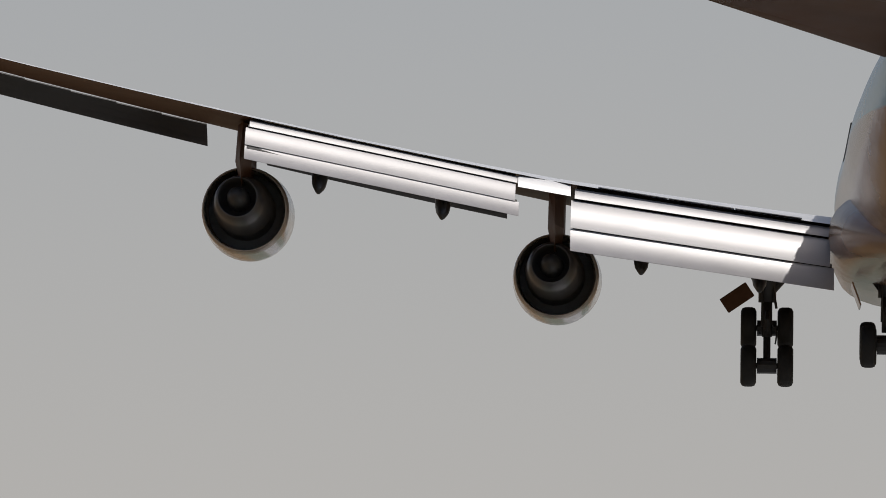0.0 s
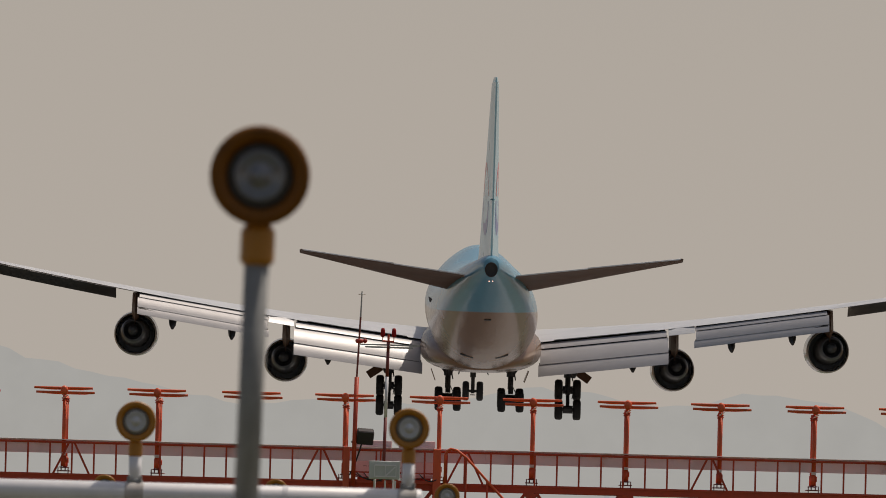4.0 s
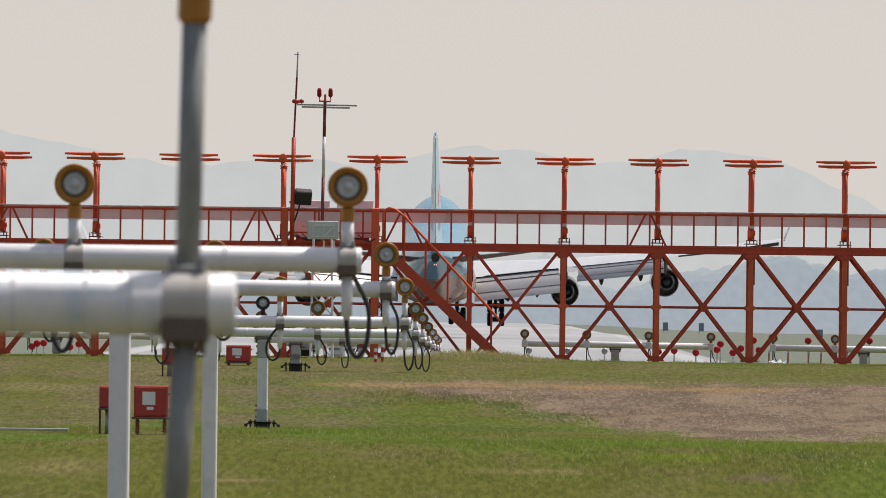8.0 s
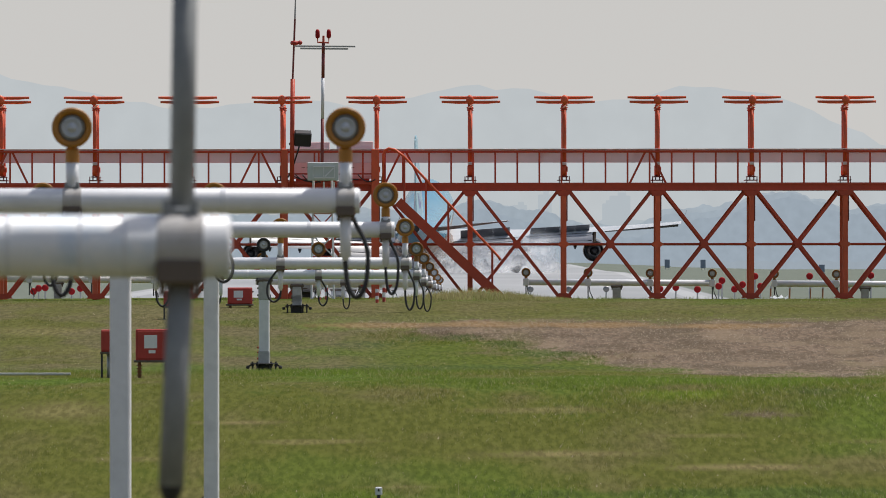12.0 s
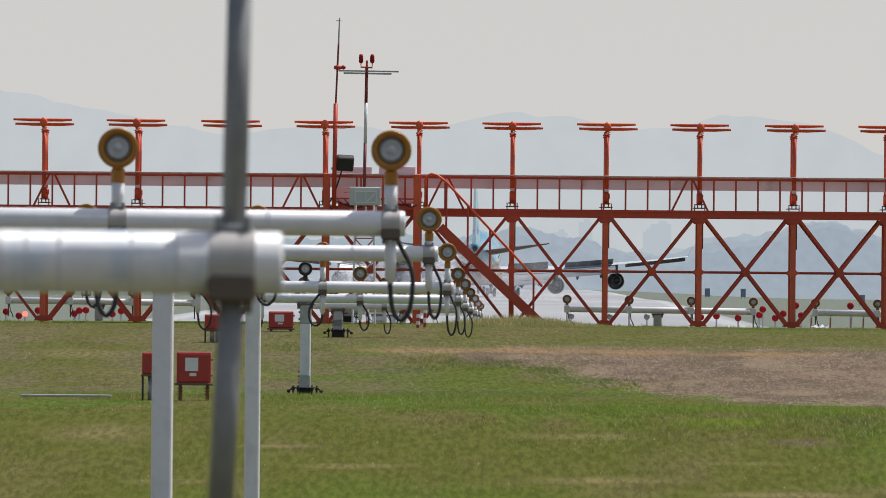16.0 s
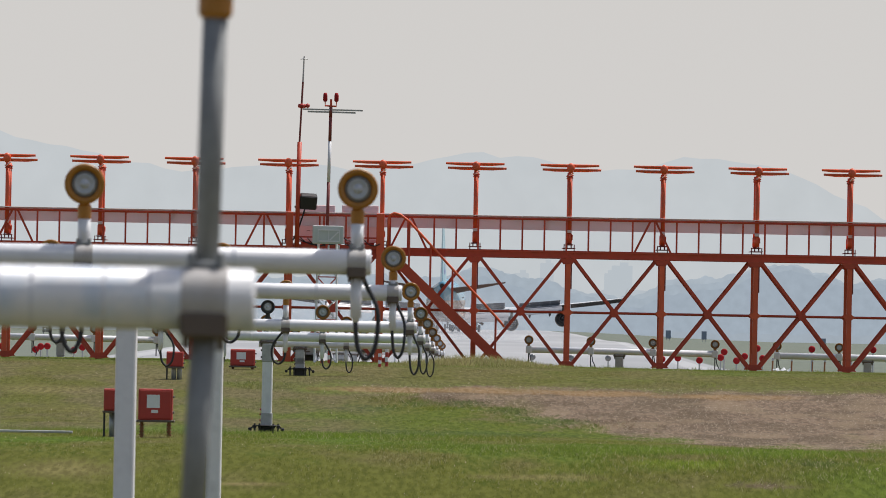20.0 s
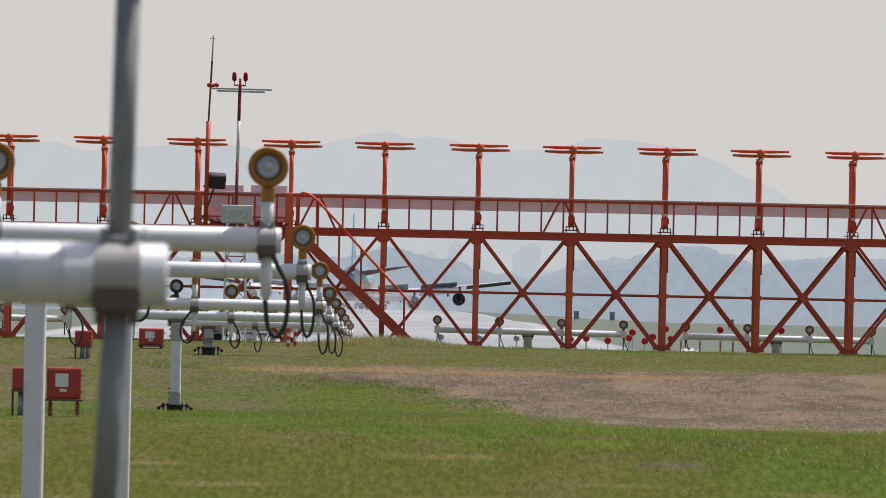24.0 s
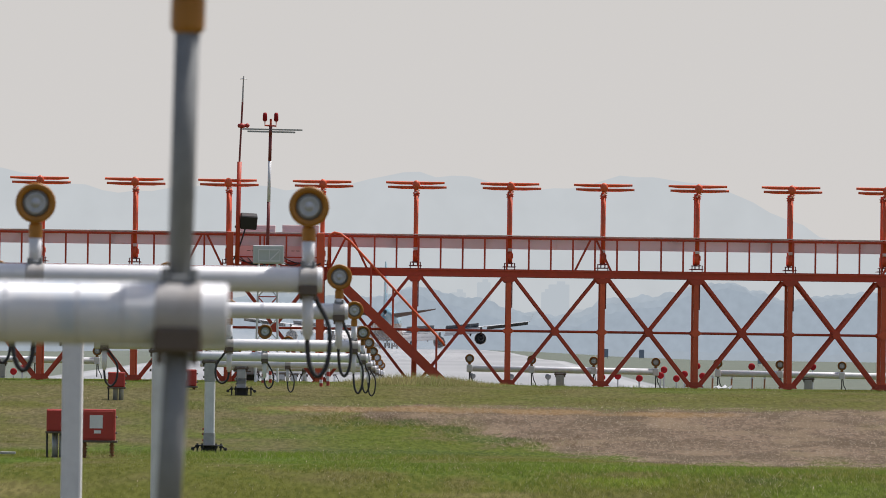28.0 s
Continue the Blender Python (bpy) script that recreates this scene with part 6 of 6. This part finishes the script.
    for s in (-1, 1):
        for kind, x, y, top in (("wing", 5.5, 1.6, 3.4), ("body", 1.92, -1.5, 2.6)):
            bm = B()
            tube(bm, [(s * x, y, top), (s * x, y, 1.5)], 0.27, 14)
            tube(bm, [(s * x, y, 1.6), (s * x, y, 0.45)], 0.155, 14)
            part("gear_leg", bm, STRUT, pl, smooth=True)
            bm = B()
            tube(bm, [(s * x, y, 1.7), (s * (x - (1.5 if kind == "wing" else 1.15)), y + 0.2, top)], 0.14, 10)
            tube(bm, [(s * x, y - 0.2, 1.2), (s * x, y - 0.55, 0.95), (s * x, y - 0.25, 0.62)], 0.06, 8)
            tube(bm, [(s * x + 0.1, y - 0.1, 2.3), (s * x + 0.28, y - 0.3, 1.3)], 0.04, 8)
            part("side_brace", bm, STRUT, pl)
            bm = B()
            tube(bm, [(s * x, y - 0.05, 1.45), (s * (x + (0.9 if kind == "wing" else 0.62)), y + 0.1, top - 0.3)], 0.07, 8)
            tube(bm, [(s * x - 0.14, y - 0.28, 2.2), (s * x - 0.16, y - 0.30, 0.75)], 0.035, 6)
            tube(bm, [(s * x + 0.12, y - 0.3, 0.9), (s * x + 0.30, y - 0.5, 0.55), (s * x + 0.25, y - 0.6, 0.2)], 0.03, 6)
            part("drag_strut", bm, STRUT, pl)
            bm = B()
            box(bm, (0, 0, 0), (0.22, 1.7, 0.22), bev=0.04)
            for yy in (-0.735, 0.735):
                tube(bm, [(-0.6, yy, 0), (0.6, yy, 0)], 0.09, 10)
                tube(bm, [(-0.3, yy, 0), (0.3, yy, 0)], 0.24, 12)
            bo = part("bogie", bm, STRUT, pl)
            bogies.append((bo, kind, Vector((s * x, y, 0.64))))
            wm = None
            for yy in (-0.735, 0.735):
                for xx in (-0.56, 0.56):
                    if wm is None:
                        wm = part("wheel", wheel_mesh(0.64, 0.48), TYRE, bo, smooth=True)
                        wm.matrix_basis = pose(xx, yy, 0)
                    else:
                        shared("wheel", wm.data, bo, pose(xx, yy, 0))
        # open doors beside the gear
        bm = B()
        box(bm, (s * 6.42, 1.3, 1.62), (0.95, 0.10, 0.50), Euler((0.15, s * 0.60, 0)).to_matrix(), 0.02)
        part("gear_door", bm, WINGLOW, pl, "brown-grey open gear door")
        bm = B()
        box(bm, (s * 2.85, -1.5, 1.55), (0.05, 2.6, 0.75), Euler((0, s * 0.35, 0)).to_matrix(), 0.015)
        part("gear_door", bm, SILVER, pl)
        bm = B()
        box(bm, (s * 0.75, 24.9, 1.75), (0.05, 2.4, 1.2), Euler((0, s * -0.35, 0)).to_matrix(), 0.015)
        part("gear_door", bm, STRUT, pl)
    bm = B()
    tube(bm, [(0, 25.6, 2.9), (0, 25.6, 1.0)], 0.19, 12)
    box(bm, (0, 25.3, 1.62), (0.85, 0.2, 0.14), bev=0.03)
    tube(bm, [(0, 25.6, 1.5), (0, 27.4, 2.8)], 0.09, 8)
    part("nose_gear_leg", bm, STRUT, pl)
    bm = B()
    tube(bm, [(0, 0, 1.3), (0, 0, -0.15)], 0.12, 12)
    tube(bm, [(-0.45, 0, 0), (0.45, 0, 0)], 0.09, 10)
    box(bm, (0, -0.4, -0.24), (0.34, 0.08, 0.06), bev=0.01)
    piston = part("nose_gear_piston", bm, STRUT, pl)
    for sx in (-0.45, 0.45):
        w = part("nose_wheel", wheel_mesh(0.62, 0.42), TYRE, piston, smooth=True)
        w.matrix_basis = pose(sx, 0, 0)
    bogies.append((piston, "nose", Vector((0, 25.6, 0.62))))
    return pl, spoilers, bogies, wings, engines, elevators


airliner, spoiler_parts, bogie_parts, wing_parts, engine_parts, elevator_parts = build_airliner()


def build_smoke():
    """Thin white tyre smoke: two drifting clouds of faint lumps; wide lumps imitate haze."""
    m = bpy.data.materials.new("thin_white_smoke")
    m.use_nodes = True
    n, l = m.node_tree.nodes, m.node_tree.links
    b = n["Principled BSDF"]
    b.inputs["Base Color"].default_value = (0.85, 0.87, 0.90, 1)
    b.inputs["Roughness"].default_value = 1.0
    b.inputs["Specular IOR Level"].default_value = 0.0
    co, t, r = n.new("ShaderNodeTexCoord"), n.new("ShaderNodeTexNoise"), n.new("ShaderNodeMapRange")
    mp, ln, thin, mul = n.new("ShaderNodeMapping"), n.new("ShaderNodeVectorMath"), n.new("ShaderNodeMapRange"), n.new("ShaderNodeMath")
    t.inputs["Scale"].default_value, t.inputs["Detail"].default_value = 0.55, 5
    for k, v in (("From Min", 0.36), ("From Max", 0.66), ("To Min", 0.10), ("To Max", 0.60)):
        r.inputs[k].default_value = v
    # thinner towards the outside of each lump
    mp.inputs["Scale"].default_value, mp.inputs["Location"].default_value = (2, 0, 2), (-1, 0, -1)
    ln.operation, mul.operation, thin.interpolation_type = "LENGTH", "MULTIPLY", "SMOOTHSTEP"
    for k, v in (("From Min", 0.1), ("From Max", 0.95), ("To Min", 1.0), ("To Max", 0.0)):
        thin.inputs[k].default_value = v
    l.new(co.outputs["Generated"], mp.inputs[0])
    l.new(mp.outputs[0], ln.inputs[0])
    l.new(ln.outputs["Value"], thin.inputs["Value"])
    l.new(co.outputs["Object"], t.inputs["Vector"])
    l.new(t.outputs["Fac"], r.inputs["Value"])
    l.new(r.outputs[0], mul.inputs[0])
    l.new(thin.outputs[0], mul.inputs[1])
    tl, tp, body, out = n.new("ShaderNodeBsdfTranslucent"), n.new("ShaderNodeBsdfTransparent"), n.new("ShaderNodeMixShader"), n.new("ShaderNodeMixShader")
    tl.inputs[0].default_value, body.inputs[0].default_value = (0.92, 0.94, 0.97, 1), 0.6
    l.new(b.outputs[0], body.inputs[1])
    l.new(tl.outputs[0], body.inputs[2])
    l.new(mul.outputs[0], out.inputs[0])
    l.new(tp.outputs[0], out.inputs[1])
    l.new(body.outputs[0], out.inputs[2])
    l.new(out.outputs[0], n["Material Output"].inputs[0])
    # the same smoke spread thin, a veil standing in for distance haze
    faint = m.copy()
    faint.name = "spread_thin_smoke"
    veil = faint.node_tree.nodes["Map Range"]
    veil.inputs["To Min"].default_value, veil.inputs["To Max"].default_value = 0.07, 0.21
    rng = random.Random(12)
    clouds = []
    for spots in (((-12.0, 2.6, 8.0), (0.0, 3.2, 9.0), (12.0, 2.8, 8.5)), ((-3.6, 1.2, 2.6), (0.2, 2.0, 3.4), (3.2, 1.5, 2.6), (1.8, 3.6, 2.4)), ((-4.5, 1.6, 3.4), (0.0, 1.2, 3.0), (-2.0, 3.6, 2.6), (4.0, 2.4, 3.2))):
        e = thing("tyre_smoke", "thin white tyre smoke and haze drifting over the runway", "smoke", "smoke clouds")
        for x, z, size in spots:
            bm = B()
            bmesh.ops.create_icosphere(bm, subdivisions=5 if size > 5 else 4, radius=1.0)
            seed = rng.random() * 50
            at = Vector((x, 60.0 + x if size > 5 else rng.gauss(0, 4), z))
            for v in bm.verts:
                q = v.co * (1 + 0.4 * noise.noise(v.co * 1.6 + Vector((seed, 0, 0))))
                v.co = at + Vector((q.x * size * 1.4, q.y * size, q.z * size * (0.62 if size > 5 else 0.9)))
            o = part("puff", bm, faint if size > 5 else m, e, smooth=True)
        clouds.append(e)
    return clouds


smoke_clouds = build_smoke()


# ---- what moves ----
def plane_y(t):
    """Way along the runway of the tail, slowing after touchdown."""
    q = 0.02376 + 0.00441 * (t - 2) if t < 11 else 0.06345 + 0.0044 * (t - 11) - 0.00005 * (t - 11) ** 2
    return 17000.0 * q


def motions():
    rows = []
    # seconds, tail x, tail z, yaw to the left, pitch, bank to the right
    track = (
        (0.0, -1.5, 33.17, 1.8, 1.97, -1.4),
        (0.5, -1.5, 31.2, 1.8, 1.97, -1.4),
        (1.0, -1.5, 29.32, 1.78, 1.97, -1.37),
        (1.5, -1.35, 27.29, 1.69, 2.1, -0.3),
        (2.0, -1.39, 25.71, 1.61, 2.04, 0.79),
        (2.5, -1.4, 24.3, 1.53, 1.9, 1.2),
        (4.5, -1.72, 16.76, 0.97, 2.17, -0.53),
        (5.0, -1.74, 14.98, 0.87, 2.75, -0.74),
        (6.0, -1.63, 11.73, 0.72, 3.72, -0.40),
        (7.0, -1.45, 9.04, 0.33, 4.35, -0.40),
        (8.0, -1.55, 7.38, 0.0, 5.0, -0.58),
        (9.0, -1.70, 6.35, 0.05, 5.15, -0.60),
        (10.0, -2.22, 5.33, -0.12, 5.85, -0.50),
        (11.0, -3.20, 5.52, -0.66, 5.5, -0.42),
        (12.0, -4.50, 5.64, -1.3, 5.2, -0.40),
        (15.0, -3.66, 7.34, -1.04, 2.2, -0.20),
        (17.0, -2.50, 7.92, -0.64, 1.5, -0.12),
        (18.0, -2.72, 8.42, -0.86, 0.95, -0.10),
        (21.0, -2.25, 9.26, -0.97, 0.28, 0.0),
        (24.0, -2.25, 9.50, -1.05, 0.30, 0.1),
        (25.0, -2.38, 9.58, -1.1, 0.24, 0.1),
        (28.0, -1.70, 9.61, -0.5, 0.26, 0.05),
    )
    for t, x, z, yaw, pitch, bank in track:
        m = pose(x, plane_y(t), z) @ Matrix.Rotation(radians(yaw), 4, "Z") @ Matrix.Rotation(radians(pitch), 4, "X") @ Matrix.Rotation(radians(bank), 4, "Y") @ Matrix.Translation((0, -APU_Y, -APU_Z))
        rows.append((t, m))
    walk(airliner, rows)
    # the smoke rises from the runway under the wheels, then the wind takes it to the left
    # the first, wide cloud is the haze stand-in and hardly drifts
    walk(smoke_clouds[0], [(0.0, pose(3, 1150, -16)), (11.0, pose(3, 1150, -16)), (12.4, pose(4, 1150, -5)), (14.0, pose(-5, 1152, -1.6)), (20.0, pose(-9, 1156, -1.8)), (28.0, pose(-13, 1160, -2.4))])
    for cloud, dx, dt in zip(smoke_clouds[1:], (0.0, -5.0), (0.0, 0.35)):
        walk(cloud, [(t, pose(x + dx, y, z, 0, 0, 0)) for t, x, y, z in (
            (0.0, 2.0, 1150.0, -9.0), (11.2 + dt, 2.0, 1152.0, -9.0), (11.6 + dt, 4.0, 1162.0, -1.0), (12.0 + dt, 8.0, 1170.0, 0.0), (12.5 + dt, 6.0, 1178.0, 0.4),
            (14.5 + dt, -2.0, 1186.0, 0.8), (17.0 + dt, -13.0, 1190.0, 1.2), (22.0 + dt, -45.0, 1195.0, 2.0), (28.0, -90.0, 1200.0, 2.5))])
    # on the ground the wings lose their lift and sag
    def droop(s, deg):
        p = Vector((s * 3.2, 0, 3.62))
        return Matrix.Translation(p) @ Matrix.Rotation(radians(s * deg), 4, "Y") @ Matrix.Translation(-p)
    sags = ((10.7, 1.0), (11.2, 1.6), (12.0, 2.6), (13.5, 2.9), (17.0, 3.4), (28.0, 3.4))
    for o, s in wing_parts + engine_parts:
        walk(o, [(0.0, droop(s, 0)), (9.5, droop(s, 0)), (10.0, droop(s, 0.4))] + [(t, droop(s, d)) for t, d in sags])
    # the elevators come up in the flare and ease back on the ground
    for o, p, hinge in elevator_parts:
        walk(o, [(t, Matrix.Translation(p) @ Matrix.Rotation(radians(a), 4, hinge) @ Matrix.Translation(-p)) for t, a in ((0.0, 0), (5.0, 0), (8.0, -6.5), (12.0, -7.0), (15.0, -3.0), (17.0, 0), (28.0, 0))])
    for o, hinge in spoiler_parts:
        m = o.matrix_basis.copy()
        s = math.copysign(1, m.translation.x)
        up = m @ Matrix.Rotation(radians(-52), 4, hinge)
        walk(o, [(0.0, m), (9.5, m), (10.0, droop(s, 0.4) @ m), *((t, droop(s, d) @ up) for t, d in sags)])
    for o, kind, p in bogie_parts:
        hang, tilt, down = {"wing": (0.50, 54, 11.6), "body": (0.56, 7, 11.6), "nose": (0.50, 0, 18.5)}[kind]
        a = Matrix.Translation(p - Vector((0, 0, hang))) @ Matrix.Rotation(radians(tilt), 4, "X")
        b = Matrix.Translation(p)
        walk(o, [(0.0, a), (down - 1.6, a), (down, b), (28.0, b)])


motions()
